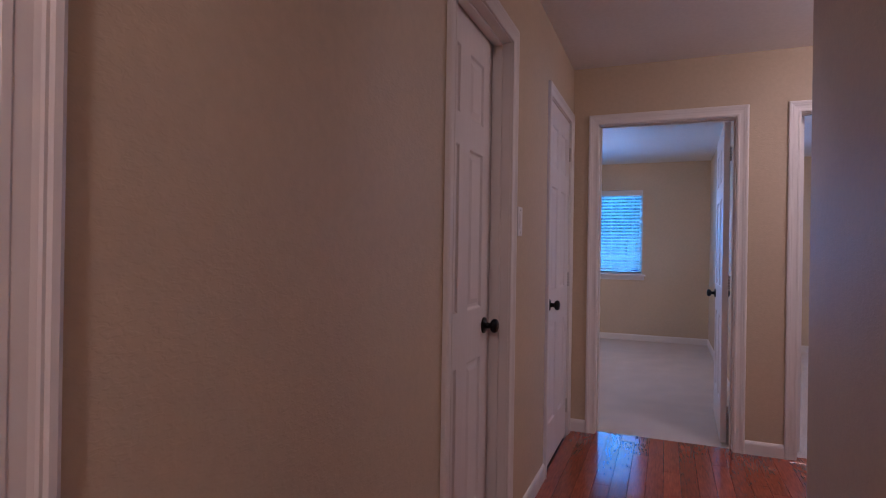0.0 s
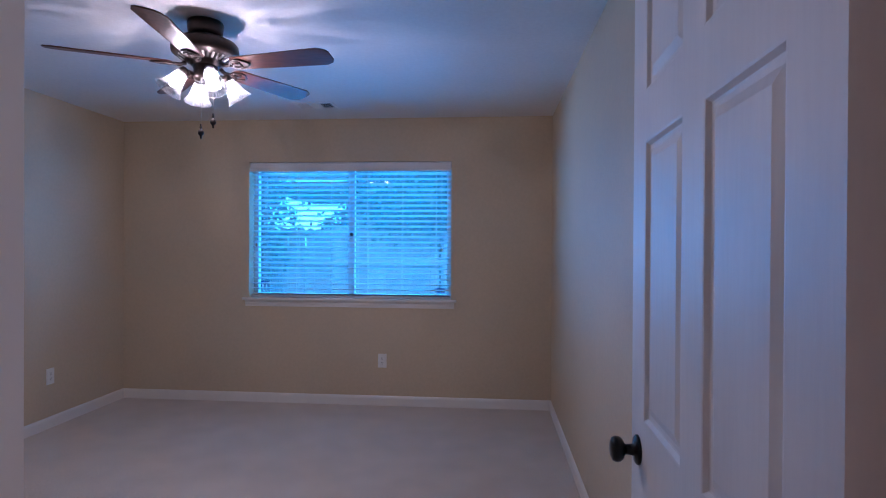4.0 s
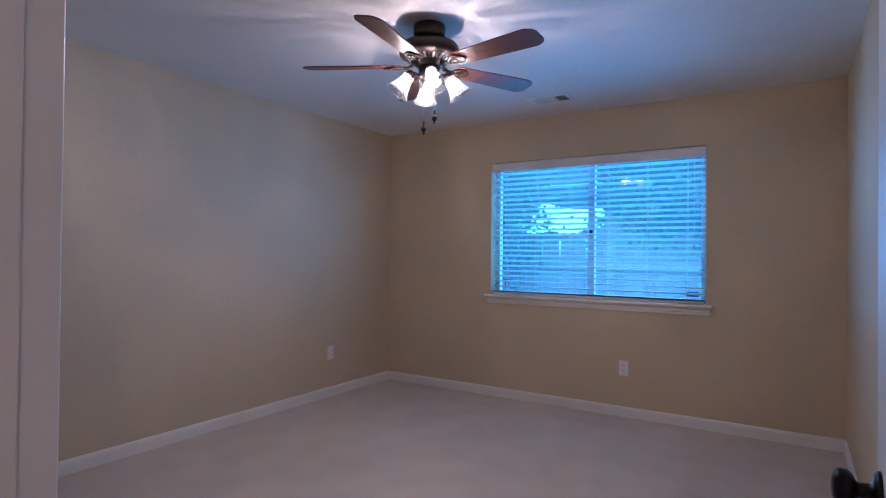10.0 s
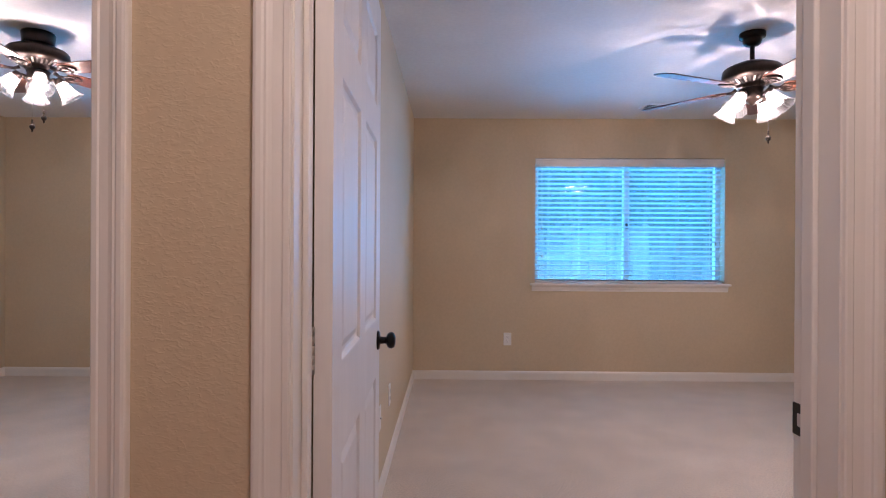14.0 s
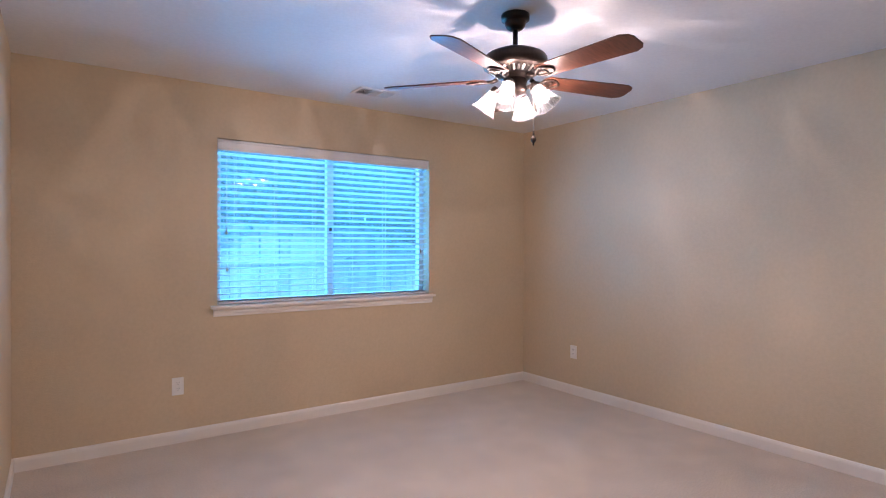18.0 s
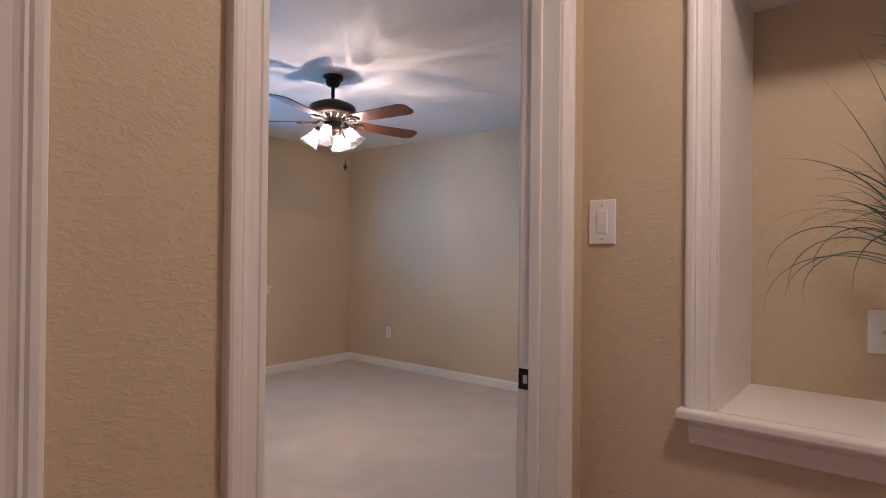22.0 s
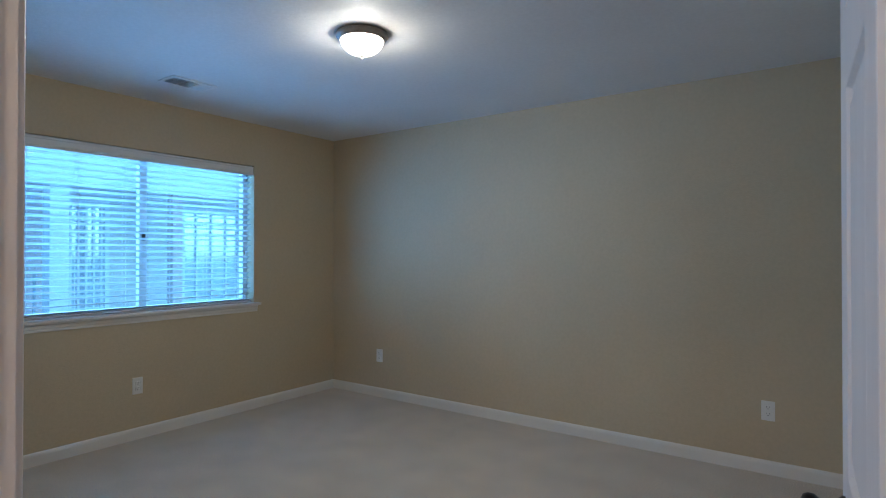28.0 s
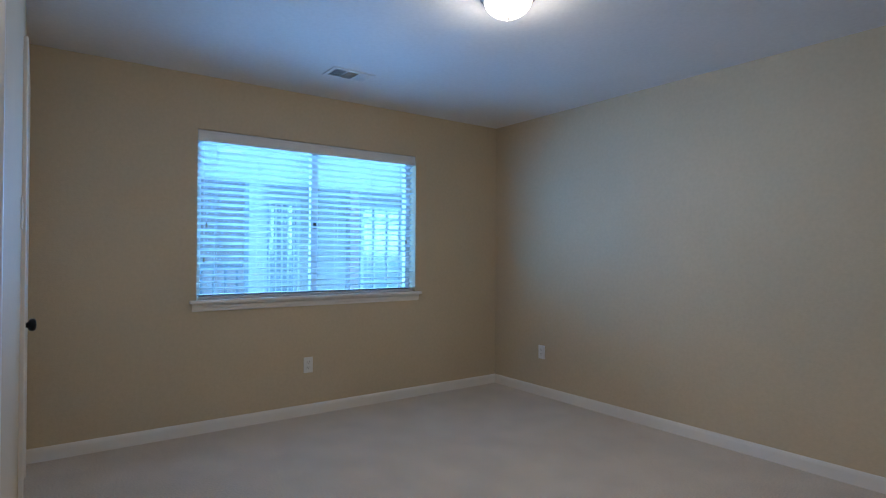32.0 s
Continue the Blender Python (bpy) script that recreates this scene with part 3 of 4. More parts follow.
# leaves: a and b stand open against the wall between the bedrooms, c against its west wall
door_leaf("door_a", pose(DA[1] - 0.021, YR + 0.009, 0, 0, 0, SWING_A), DA[1] - DA[0] - 0.006, "open white six-panel bedroom door with dark knobs", DA[1] - DA[0] - 0.07, hinge_x=0.0, hinge_side=-1)
door_leaf("door_b", pose(DB[0] + 0.004, YR + 0.006, 0, 0, 0, SWING_B) @ pose(0, -0.035, 0), DB[1] - DB[0] - 0.006, "open white six-panel bedroom door with dark knobs", DB[1] - DB[0] - 0.07, hinge_x=0.0, hinge_side=1)
door_leaf("door_c", pose(DC[0] + 0.004, YCN - 0.006, 0, 0, 0, SWING_C), DC[1] - DC[0] - 0.006, "open white six-panel bedroom door with dark knobs", DC[1] - DC[0] - 0.07, hinge_x=0.0, hinge_side=-1)
w1, w2, w0, w3 = D1[1] - D1[0] - 0.006, D2[1] - D2[0] - 0.006, D0[1] - D0[0] - 0.006, D3[1] - D3[0] - 0.006
door_leaf("door_d", pose(XHL - T + 0.037, D1[0] + 0.003, 0, 0, 0, 90) @ pose(0, 0, 0), w1, "closed white six-panel door with a dark knob", w1 - 0.07)
door_leaf("door_e", pose(XHL - 0.006, D2[0] + 0.003, 0, 0, 0, 90) @ pose(0, 0, 0), w2, "closed white six-panel closet door with a dark knob", 0.065, hinge_x=w2 + 0.002, hinge_side=-1, knobs=(-1,))
door_leaf("door_f", pose(XHL - T + 0.037, D0[0] + 0.003, 0, 0, 0, 90), w0, "closed white six-panel door", w0 - 0.07)
door_leaf("door_g", pose(D3[0] + 0.003, YCN + 0.006, 0), w3, "closed white six-panel closet door with a dark knob", 0.065, hinge_x=w3 + 0.002, hinge_side=-1, knobs=(-1,))


# ---------------- windows ----------------
def tape(bm, x, y0, y1, z0, z1):
    box(bm, x - 0.0012, y0, z0, x + 0.0012, y0 + 0.0015, z1)
    box(bm, x - 0.0012, y1, z0, x + 0.0012, y1 - 0.0015, z1)


def window(name, m, w, z0, z1, tassels):
    """A sliding window with its sill and blind. x runs along the wall to the right as seen from inside, y out of the house, z up."""
    win = holder(name, m, "white-silled sliding window with grey frame", "window", kind="structure")
    h = z1 - z0
    for a, b, c, d in ((0.0, 0.045, 0.0, h), (w - 0.045, w, 0.0, h), (0.045, w - 0.045, 0.0, 0.05), (0.045, w - 0.045, h - 0.045, h)):
        bm = bmesh.new()
        soft_box(bm, a + 0.001, 0.095, z0 + c + 0.001, b - 0.001, 0.15, z0 + d - 0.001, 0.004)
        part("window_frame", bm, VINYL, win, "grey vinyl frame")
    bm = bmesh.new()
    soft_box(bm, w / 2 - 0.028, 0.098, z0 + 0.051, w / 2 + 0.028, 0.145, z1 - 0.046, 0.004)
    part("meeting_stile", bm, VINYL, win, "grey vinyl meeting stile")
    bm = bmesh.new()
    soft_box(bm, w / 2 - 0.012, 0.085, z0 + h * 0.45, w / 2 + 0.012, 0.098, z0 + h * 0.45 + 0.06, 0.003)
    part("latch", bm, SLOT, win, "dark window latch")
    for a, b in ((0.046, w / 2 - 0.029), (w / 2 + 0.029, w - 0.046)):
        bm = bmesh.new()
        box(bm, a, 0.118, z0 + 0.051, b, 0.122, z1 - 0.046)
        part("pane", bm, PANE, win).visible_shadow = False
        # thin sheet added to lay haze over the view
        bm = bmesh.new()
        box(bm, a, 0.1525, z0 + 0.051, b, 0.1535, z1 - 0.046)
        part("window_haze", bm, HAZE, win, "added thin veil that hazes the view out").visible_shadow = False
    bm = bmesh.new()
    soft_box(bm, -0.045, -0.045, z0 - 0.002, w + 0.045, 0.0, z0 + 0.020, 0.006)
    soft_box(bm, 0.002, 0.0, z0 + 0.001, w - 0.002, 0.094, z0 + 0.020, 0.001)
    part("window_sill", bm, TRIM, win, "white window sill")
    bm = bmesh.new()
    up, n = Vector((0, 0, 1)), Vector((0, -1, 0))
    prof = ((0, 0), (0, 0.022), (0.008, 0.022), (0.014, 0.017), (0.030, 0.015), (0.040, 0.011), (0.054, 0.010), (0.054, 0))
    strip(bm, Vector((-0.028, 0, z0 - 0.002)), Vector((w + 0.028, 0, z0 - 0.002)), -up, -up, n, prof)
    part("apron", bm, TRIM, win, "white moulded apron under the sill")
    # blind: a thing of its own, hung in the opening
    bl = holder("window_blind", m, "white slatted blind hanging open in the window", "blind", "window blinds")
    bm = bmesh.new()
    prof = ((0, 0), (0, 0.010), (0.010, 0.012), (0.016, 0.009), (0.050, 0.009), (0.058, 0.012), (0.072, 0.012), (0.072, 0))
    strip(bm, Vector((0.006, 0.012, z1 - 0.010)), Vector((w - 0.006, 0.012, z1 - 0.010)), -up, -up, n, prof)
    part("valance", bm, VALANCE, bl, "white moulded valance")
    bm = bmesh.new()
    box(bm, 0.004, 0.018, z1 - 0.052, w - 0.004, 0.080, z1 - 0.002)
    part("headrail", bm, SLAT, bl)
    top, low = z1 - 0.095, z0 + 0.052
    count = 24
    sl = bmesh.new()
    rings = []
    for x in (0.012, w - 0.012):
        rings.append([sl.verts.new((x, y, zz)) for y, zz in ((-0.025, -0.0035), (-0.012, 0.001), (0.0, 0.0022), (0.012, 0.001), (0.025, -0.0035), (0.025, -0.0062), (0.0, -0.0006), (-0.025, -0.0062))])
    for i in range(8):
        sl.faces.new((rings[0][i], rings[0][(i + 1) % 8], rings[1][(i + 1) % 8], rings[1][i]))
    sl.faces.new(rings[0])
    sl.faces.new(rings[1][::-1])
    slat = mesh_of("slat", sl, SLAT)
    rng = random.Random(len(name) + int(w * 1000))
    for i in range(count):
        ob = new("slat", slat)
        ob.parent = bl
        ob.matrix_basis = pose(0, 0.045, low + (top - low) * i / (count - 1), -14 + rng.uniform(-1.2, 1.2), 0, 0)
    bm = bmesh.new()
    soft_box(bm, 0.012, 0.020, z0 + 0.023, w - 0.012, 0.070, z0 + 0.040, 0.004)
    part("bottom_rail", bm, SLAT, bl)
    for fx in (0.075, 0.24, 0.41, 0.59, 0.76, 0.925):
        bm = bmesh.new()
        tape(bm, w * fx, 0.0185, 0.0715, z0 + 0.03, z1 - 0.06)
        part("ladder_cord", bm, CORD, bl)
        bm = bmesh.new()
        lathe(bm, ((0, 0), (0.007, 0.002), (0.008, 0.008), (0, 0.012)), 10, pose(w * fx, 0.022, z0 + 0.0125))
        part("cord_button", bm, CORD, bl)
    for x, drop in tassels:
        bm = bmesh.new()
        tube(bm, [(x, 0.008, z1 - 0.07), (x + 0.003, 0.007, z1 - drop + 0.03)], 0.0012, 6)
        cd = part("pull_cord", bm, CORD, bl)
        bm = bmesh.new()
        lathe(bm, ((0, 0), (0.006, 0.001), (0.0085, 0.012), (0.006, 0.026), (0.003, 0.034), (0, 0.036)), 12, pose(x + 0.003, 0.007, z1 - drop - 0.005))
        part("tassel", bm, TASSEL, cd, "small turned wooden tassel")
    return win


WINS = ((WA, "window_1", lambda w: pose(w[0], YW, 0), ((0.06, 0.72), (1.66, 0.75))),
        (WB, "window_2", lambda w: pose(w[0], YW, 0), ((0.06, 0.66), (0.065, 0.92), (1.66, 0.80))),
        (WC, "window_3", lambda w: pose(XCE, w[1], 0, 0, 0, -90), ((0.06, 0.66), (0.045, 0.90), (1.66, 0.75))))
for w, nm, at, tas in WINS:
    window(nm, at(w), w[1] - w[0], WZ0, WZ1, tas)
# small alarm stickers on the panes of the first window
for sx0, sx1, sz0, sz1, bars in ((WA[1] - 0.145, WA[1] - 0.060, 0.945, 0.985, 3), (WA[0] + 0.060, WA[0] + 0.125, 0.955, 1.03, 2)):
    stick = holder("window_sticker", pose(0, YW + 0.1155, 0), "small dark blue alarm sticker on the pane", "sticker", "window stickers")
    bm = bmesh.new()
    box(bm, sx0, 0, sz0, sx1, 0.0012, sz1)
    part("backing", bm, STICKER, stick)
    for k in range(bars):
        bm = bmesh.new()
        q = sx0 + (sx1 - sx0) * (k + 0.22) / bars
        box(bm, q, -0.0008, sz0 + 0.012, q + (sx1 - sx0) * 0.5 / bars, -0.0001, sz1 - 0.012)
        part("print", bm, PLATE, stick)
window_light("sky_light_window", pose((WA[0] + WA[1]) / 2, YW + 0.22, (WZ0 + WZ1) / 2, -90, 0, 0), WA[1] - WA[0], WZ1 - WZ0, WIN_A)
window_light("sky_light_window", pose((WB[0] + WB[1]) / 2, YW + 0.22, (WZ0 + WZ1) / 2, -90, 0, 0), WB[1] - WB[0], WZ1 - WZ0, WIN_B)
window_light("sky_light_window", pose(XCE + 0.22, (WC[0] + WC[1]) / 2, (WZ0 + WZ1) / 2, -90, 0, -90), WC[1] - WC[0], WZ1 - WZ0, WIN_C, DAY_C)


# ---------------- ceiling fans ----------------
def fan(at, rod, turn, kit_turn, chains, label, power):
    """A five-bladed fan with four bell shades. rod: length of its downrod; turn: degrees of the first blade."""
    f = holder("ceiling_fan", at, label, "ceiling fan", "bedroom ceiling fans")
    bm = bmesh.new()
    if rod > 0.05:
        lathe(bm, ((0.0, 0.0), (0.066, 0.0), (0.068, -0.004), (0.067, -0.026), (0.060, -0.030), (0.050, -0.033), (0.049, -0.046), (0.043, -0.060), (0.032, -0.070), (0.020, -0.074), (0.0, -0.074)), 32)
    else:
        lathe(bm, ((0.0, 0.0), (0.080, 0.0), (0.083, -0.010), (0.080, -0.05), (0.078, -0.07), (0.0, -0.07)), 32)
    part("canopy", bm, BRONZE, f)
    if rod > 0.05:
        bm = bmesh.new()
        tube(bm, [(0, 0, -0.065), (0, 0, -0.075 - rod)], 0.0125, 14)
        part("downrod", bm, BRONZE, f)
    z = -0.07 - rod
    bm = bmesh.new()
    lathe(bm, ((0.0, 0.005), (0.070, 0.004), (0.086, -0.002), (0.116, -0.014), (0.141, -0.026), (0.151, -0.038), (0.154, -0.060), (0.154, -0.074), (0.150, -0.084), (0.136, -0.092), (0.128, -0.096), (0.088, -0.120), (0.070, -0.125), (0.066, -0.138), (0.0, -0.138)), 48, pose(0, 0, z))
    motor = part("motor_housing", bm, BRONZE, f, "dark bronze motor housing")
    for k in range(32):
        bm = bmesh.new()
        a = 360 * k / 32
        soft_box(bm, -0.017, -0.0050, -0.003, 0.017, 0.0050, 0.003, 0.0015, pose(0, 0, z, 0, 0, a) @ pose(0.108, 0, -0.108, 0, -31, 0))
        part("cooling_slot", bm, SLOT if k % 2 else CHROME, motor)
    zb = z - 0.126
    for k in range(5):
        A = pose(0, 0, zb, 0, 0, turn + 72 * k)
        tilt = A @ pose(0, 0, -0.008, -12, 0, 0)
        bm = bmesh.new()
        outline = []
        L0, L1, wa, wb = 0.172, 0.655, 0.052, 0.069
        for i in range(9):
            t_ = math.pi / 2 + math.pi * i / 8
            outline.append((L0 + 0.028 * math.cos(t_), wa * math.sin(t_)))
        for x, y in ((0.45, -0.064), (L1 - 0.045, -wb), (L1 - 0.012, -wb + 0.016), (L1, -wb + 0.036), (L1, wb - 0.036), (L1 - 0.012, wb - 0.016), (L1 - 0.045, wb), (0.45, 0.064)):
            outline.append((x, y))
        lo = [bm.verts.new(tilt @ Vector((x, y, -0.003))) for x, y in outline]
        hi = [bm.verts.new(tilt @ Vector((x, y, 0.003))) for x, y in outline]
        bm.faces.new(lo[::-1])
        bm.faces.new(hi)
        for i in range(len(lo)):
            j = (i + 1) % len(lo)
            bm.faces.new((lo[i], lo[j], hi[j], hi[i]))
        part("blade", bm, BLADE, f, "dark walnut fan blade")
        bm = bmesh.new()
        tube(bm, [(0.085, 0, -0.004), (0.11, 0, -0.016), (0.14, 0, -0.014)], [0.011, 0.009, 0.008], 10, A)
        for sy in (1, -1):
            pts = []
            for i in range(13):
                s_ = i / 12
                pts.append((0.132 + 0.105 * s_, sy * (0.040 * math.sin(math.pi * s_) ** 0.8), -0.0075))
            tube(bm, pts, 0.0055, 8, tilt)
            pts = [(0.172 + 0.022 * math.cos(2 * math.pi * i / 14), sy * 0.011 + 0.017 * math.sin(2 * math.pi * i / 14), -0.0085) for i in range(15)]
            tube(bm, pts, 0.0042, 8, tilt)
        part("blade_iron", bm, BRONZE, f, "scrolled bronze blade iron")
    # light kit
    bm = bmesh.new()
    lathe(bm, ((0.0, 0.0), (0.056, 0.0), (0.058, -0.012), (0.052, -0.030), (0.055, -0.036), (0.055, -0.060), (0.048, -0.072), (0.026, -0.082), (0.012, -0.094), (0.0, -0.100)), 36, pose(0, 0, z - 0.134))
    part("light_kit_body", bm, BRONZE, f)
    zk = z - 0.134 - 0.052
    for k in range(4):
        A = pose(0, 0, zk, 0, 0, kit_turn + 90 * k)
        bm = bmesh.new()
        tube(bm, [(0.045, 0, 0.0), (0.075, 0, 0.010), (0.095, 0, 0.004)], 0.009, 10, A)
        B = A @ pose(0.092, 0, 0.010, 0, 180 - 36, 0)
        lathe(bm, ((0.0, -0.012), (0.020, -0.010), (0.026, 0.004), (0.027, 0.022), (0.0, 0.022)), 24, B)
        part("lamp_holder", bm, BRONZE, f)
        bm = bmesh.new()
        prof = ((0.029, 0.014), (0.031, 0.030), (0.036, 0.055), (0.043, 0.080), (0.052, 0.102), (0.062, 0.118), (0.066, 0.123))
        ins = tuple((r - 0.003, zz) for r, zz in reversed(prof))
        lathe(bm, prof + ins, 40)
        part("shade", bm, SHADE, f, "lit bell shade of pressed clear glass", at=B)
        bm = bmesh.new()
        lathe(bm, ((0.0, 0.022), (0.012, 0.024), (0.013, 0.036), (0.024, 0.056), (0.028, 0.072), (0.024, 0.088), (0.012, 0.097), (0.0, 0.099)), 24, B)
        bulb = part("bulb", bm, BULB, f, "lit round bulb")
        bulb.visible_shadow = False
        lamp("fan_bulb_light", "POINT", at @ B @ pose(0, 0, 0.068), power, LAMP, 0.0004)
    for cx, cy, drop in chains:
        bm = bmesh.new()
        tube(bm, [(cx, cy, zk - 0.02), (cx, cy, zk - drop)], 0.0011, 6)
        ch = part("pull_chain", bm, CHROME, f)
        bm = bmesh.new()
        lathe(bm, ((0, 0.045), (0.004, 0.043), (0.005, 0.038), (0.003, 0.034), (0.006, 0.030), (0.006, 0.026), (0.003, 0.022), (0.004, 0.018), (0.011, 0.012), (0.014, 0.002), (0.012, -0.006), (0.006, -0.012), (0.004, -0.018), (0.005, -0.022), (0.0, -0.030)), 14, pose(cx, cy, zk - drop - 0.03))
        part("finial", bm, BRONZE, ch, "carved metal finial")
    return f


fan(pose(*FAN_A, H), 0.004, TURN_A, KIT_A, ((0.055, -0.03, 0.20), (0.008, -0.055, 0.255)), "dark bronze hugger ceiling fan with lit glass shades", FAN_W * 0.72)
fan(pose(*FAN_B, H), 0.100, TURN_B, KIT_B, ((0.048, -0.076, 0.215),), "dark bronze ceiling fan on a downrod with lit glass shades", FAN_W * 0.92)


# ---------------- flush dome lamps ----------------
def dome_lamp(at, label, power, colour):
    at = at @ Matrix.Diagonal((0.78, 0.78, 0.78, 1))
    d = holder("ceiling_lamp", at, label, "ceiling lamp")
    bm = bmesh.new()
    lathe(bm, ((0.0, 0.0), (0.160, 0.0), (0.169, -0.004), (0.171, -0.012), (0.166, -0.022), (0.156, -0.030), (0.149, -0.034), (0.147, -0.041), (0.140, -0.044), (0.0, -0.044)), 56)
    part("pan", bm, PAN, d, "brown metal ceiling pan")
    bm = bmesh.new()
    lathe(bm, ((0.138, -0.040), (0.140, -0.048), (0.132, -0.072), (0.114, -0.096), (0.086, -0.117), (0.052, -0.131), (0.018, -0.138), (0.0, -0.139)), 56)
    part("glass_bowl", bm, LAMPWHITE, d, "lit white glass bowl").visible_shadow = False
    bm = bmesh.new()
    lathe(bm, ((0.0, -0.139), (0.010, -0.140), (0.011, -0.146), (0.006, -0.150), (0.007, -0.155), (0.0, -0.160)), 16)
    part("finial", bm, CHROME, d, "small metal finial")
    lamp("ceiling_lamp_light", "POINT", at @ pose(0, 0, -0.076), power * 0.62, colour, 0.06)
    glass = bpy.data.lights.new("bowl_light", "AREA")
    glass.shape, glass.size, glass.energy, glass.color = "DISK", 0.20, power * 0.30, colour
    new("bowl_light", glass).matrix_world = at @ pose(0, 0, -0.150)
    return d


dome_lamp(pose(*LAMP_C, H), "lit flush dome lamp with dark bronze rim", DOME_W, DOME_COL)
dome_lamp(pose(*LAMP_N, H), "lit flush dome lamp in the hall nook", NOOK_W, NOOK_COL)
# unseen lamp added to lift the hall's near walls; its fixture is made up
dome_lamp(pose(*FILL_LAMP_S, H), "added unseen dome lamp that fills in light on the hall walls", SOUTH_W, NOOK_COL)


# ---------------- ceiling vents ----------------
def vent(at):
    v = holder("ceiling_vent", at, "white three-section louvred ceiling register", "vent", "ceiling vents")
    L, W, r = 0.305, 0.185, 0.026
    for a, b, c, d in ((0, 0, L, r), (0, W - r, L, W), (0, r, r, W - r), (L - r, r, L, W - r)):
        bm = bmesh.new()
        soft_box(bm, a, b, -0.007, c, d, 0.0, 0.002)
        part("frame", bm, PLATE, v)
    bm = bmesh.new()
    box(bm, r, r, -0.0015, L - r, W - r, -0.0005)
    part("backing", bm, SLOT, v, "dark duct opening")
    third = (L - 2 * r) / 3
    for s_, tilt in enumerate((48, 0, -48)):
        if s_ != 1:
            for k in range(7):
                bm = bmesh.new()
                box(bm, -0.0008, r + 0.002, -0.006, 0.0008, W - r - 0.002, 0.006, pose(r + third * (s_ + (k + 0.5) / 7), 0, -0.0065, 0, tilt, 0))
                part("slat", bm, PLATE, v)
        else:
            for k in range(9):
                bm = bmesh.new()
                yy = r + (W - 2 * r) * (k + 0.5) / 9
                box(bm, r + third + 0.006, -0.0008, -0.006, r + 2 * third - 0.006, 0.0008, 0.006, pose(0, yy, -0.0065, 40, 0, 0))
                part("slat", bm, PLATE, v)
    for x in (r + third, r + 2 * third):
        bm = bmesh.new()
        box(bm, x - 0.004, r, -0.0065, x + 0.004, W - r, -0.001)
        part("divider", bm, PLATE, v)
    return v


for x, y, rz in VENTS:
    vent(pose(x, y, H, 0, 0, rz) @ pose(-0.1525, -0.0925, 0))


# ---------------- outlets and switches ----------------
def rounded_plate(bm, w, h, d):
    soft_box(bm, -w / 2, -d, -h / 2, w / 2, 0, h / 2, 0.003)


def outlet(at, plain=False):
    """A wall plate facing -y; plain: a blank or cable plate."""
    o = holder("wall_outlet", at, "white blank wall plate" if plain else "white duplex wall outlet", "outlet", "wall plates")
    bm = bmesh.new()
    rounded_plate(bm, 0.072, 0.117, 0.006)
    part("plate", bm, PLATE, o)
    for s_ in ((0,) if plain else (1, -1)):
        bm = bmesh.new()
        if plain:
            lathe(bm, ((0, 0.0), (0.005, 0.0), (0.005, 0.008), (0, 0.008)), 12, pose(0, -0.006, 0, 90, 0, 0))
            part("connector", bm, CHROME, o)
            continue
        soft_box(bm, -0.0165, -0.0085, -0.0135, 0.0165, -0.005, 0.0135, 0.004, pose(0, 0, 0.0195 * s_))
        face = part("receptacle", bm, PLATE, o)
        bm = bmesh.new()
        for x in (-0.0065, 0.0065):
            box(bm, x - 0.0012, -0.0092, 0.0015, x + 0.0012, -0.008, 0.009, pose(0, 0, 0.0195 * s_))
        lathe(bm, ((0, 0), (0.0028, 0), (0.0028, 0.001), (0, 0.001)), 10, pose(0, -0.0082, 0.0195 * s_ - 0.006, 90, 0, 0))
        part("slot", bm, SLOT, face)
    return o


def switch(at, kind="rocker"):
    o = holder("wall_switch", at, "white rocker wall switch", "light switch", "wall plates")
    bm = bmesh.new()
    rounded_plate(bm, 0.078, 0.125, 0.006)
    part("plate", bm, PLATE, o)
    bm = bmesh.new()
    soft_box(bm, -0.0165, -0.0075, -0.034, 0.0165, -0.004, 0.034, 0.0015)
    part("surround", bm, PLATE, o)
    bm = bmesh.new()
    soft_box(bm, -0.0145, -0.0115, -0.0305, 0.0145, -0.006, 0.0005, 0.001, pose(0, 0.001, 0, 4, 0, 0))
    soft_box(bm, -0.0145, -0.0095, 0.0005, 0.0145, -0.006, 0.0305, 0.001)
    part("rocker", bm, PLATE, o)
    for z in (0.048, -0.048):
        bm = bmesh.new()
        lathe(bm, ((0, 0), (0.003, 0), (0.0026, 0.0014), (0, 0.0016)), 10, pose(0, -0.0062, z, 90, 0, 0))
        part("screw", bm, CHROME, o)
    return o


FACE = {"n": 0, "w": 90, "s": 180, "e": -90}      # which wall of a room a plate hangs on
for x, y, z, side, kind in PLATES:
    m = pose(x, y, z, 0, 0, FACE[side])
    if kind == "switch":
        switch(m)
    else:
        outlet(m, kind == "blank")


# ---------------- niche ----------------
niche = holder("niche_trim", Matrix.Identity(4), "white moulded frame and sill round a wall niche", "trim", kind="structure")
nn = Vector((-1, 0, 0))
wide = tuple((d * 1.15, h * 1.15) for d, h in PROFILE)
upv = Vector((0, 0, 1))
for c, way in ((NY1, Vector((0, 1, 0))), (NY0, Vector((0, -1, 0)))):
    bm = bmesh.new()
    strip(bm, Vector((XE, c, NZ0 + 0.012)), Vector((XE, c, NZ1)), way, way + upv, nn, wide)
    part("casing_leg", bm, TRIM, niche)
bm = bmesh.new()
strip(bm, Vector((XE, NY0, NZ1)), Vector((XE, NY1, NZ1)), upv + Vector((0, -1, 0)), upv + Vector((0, 1, 0)), nn, wide)
part("casing_head", bm, TRIM, niche)
bm = bmesh.new()
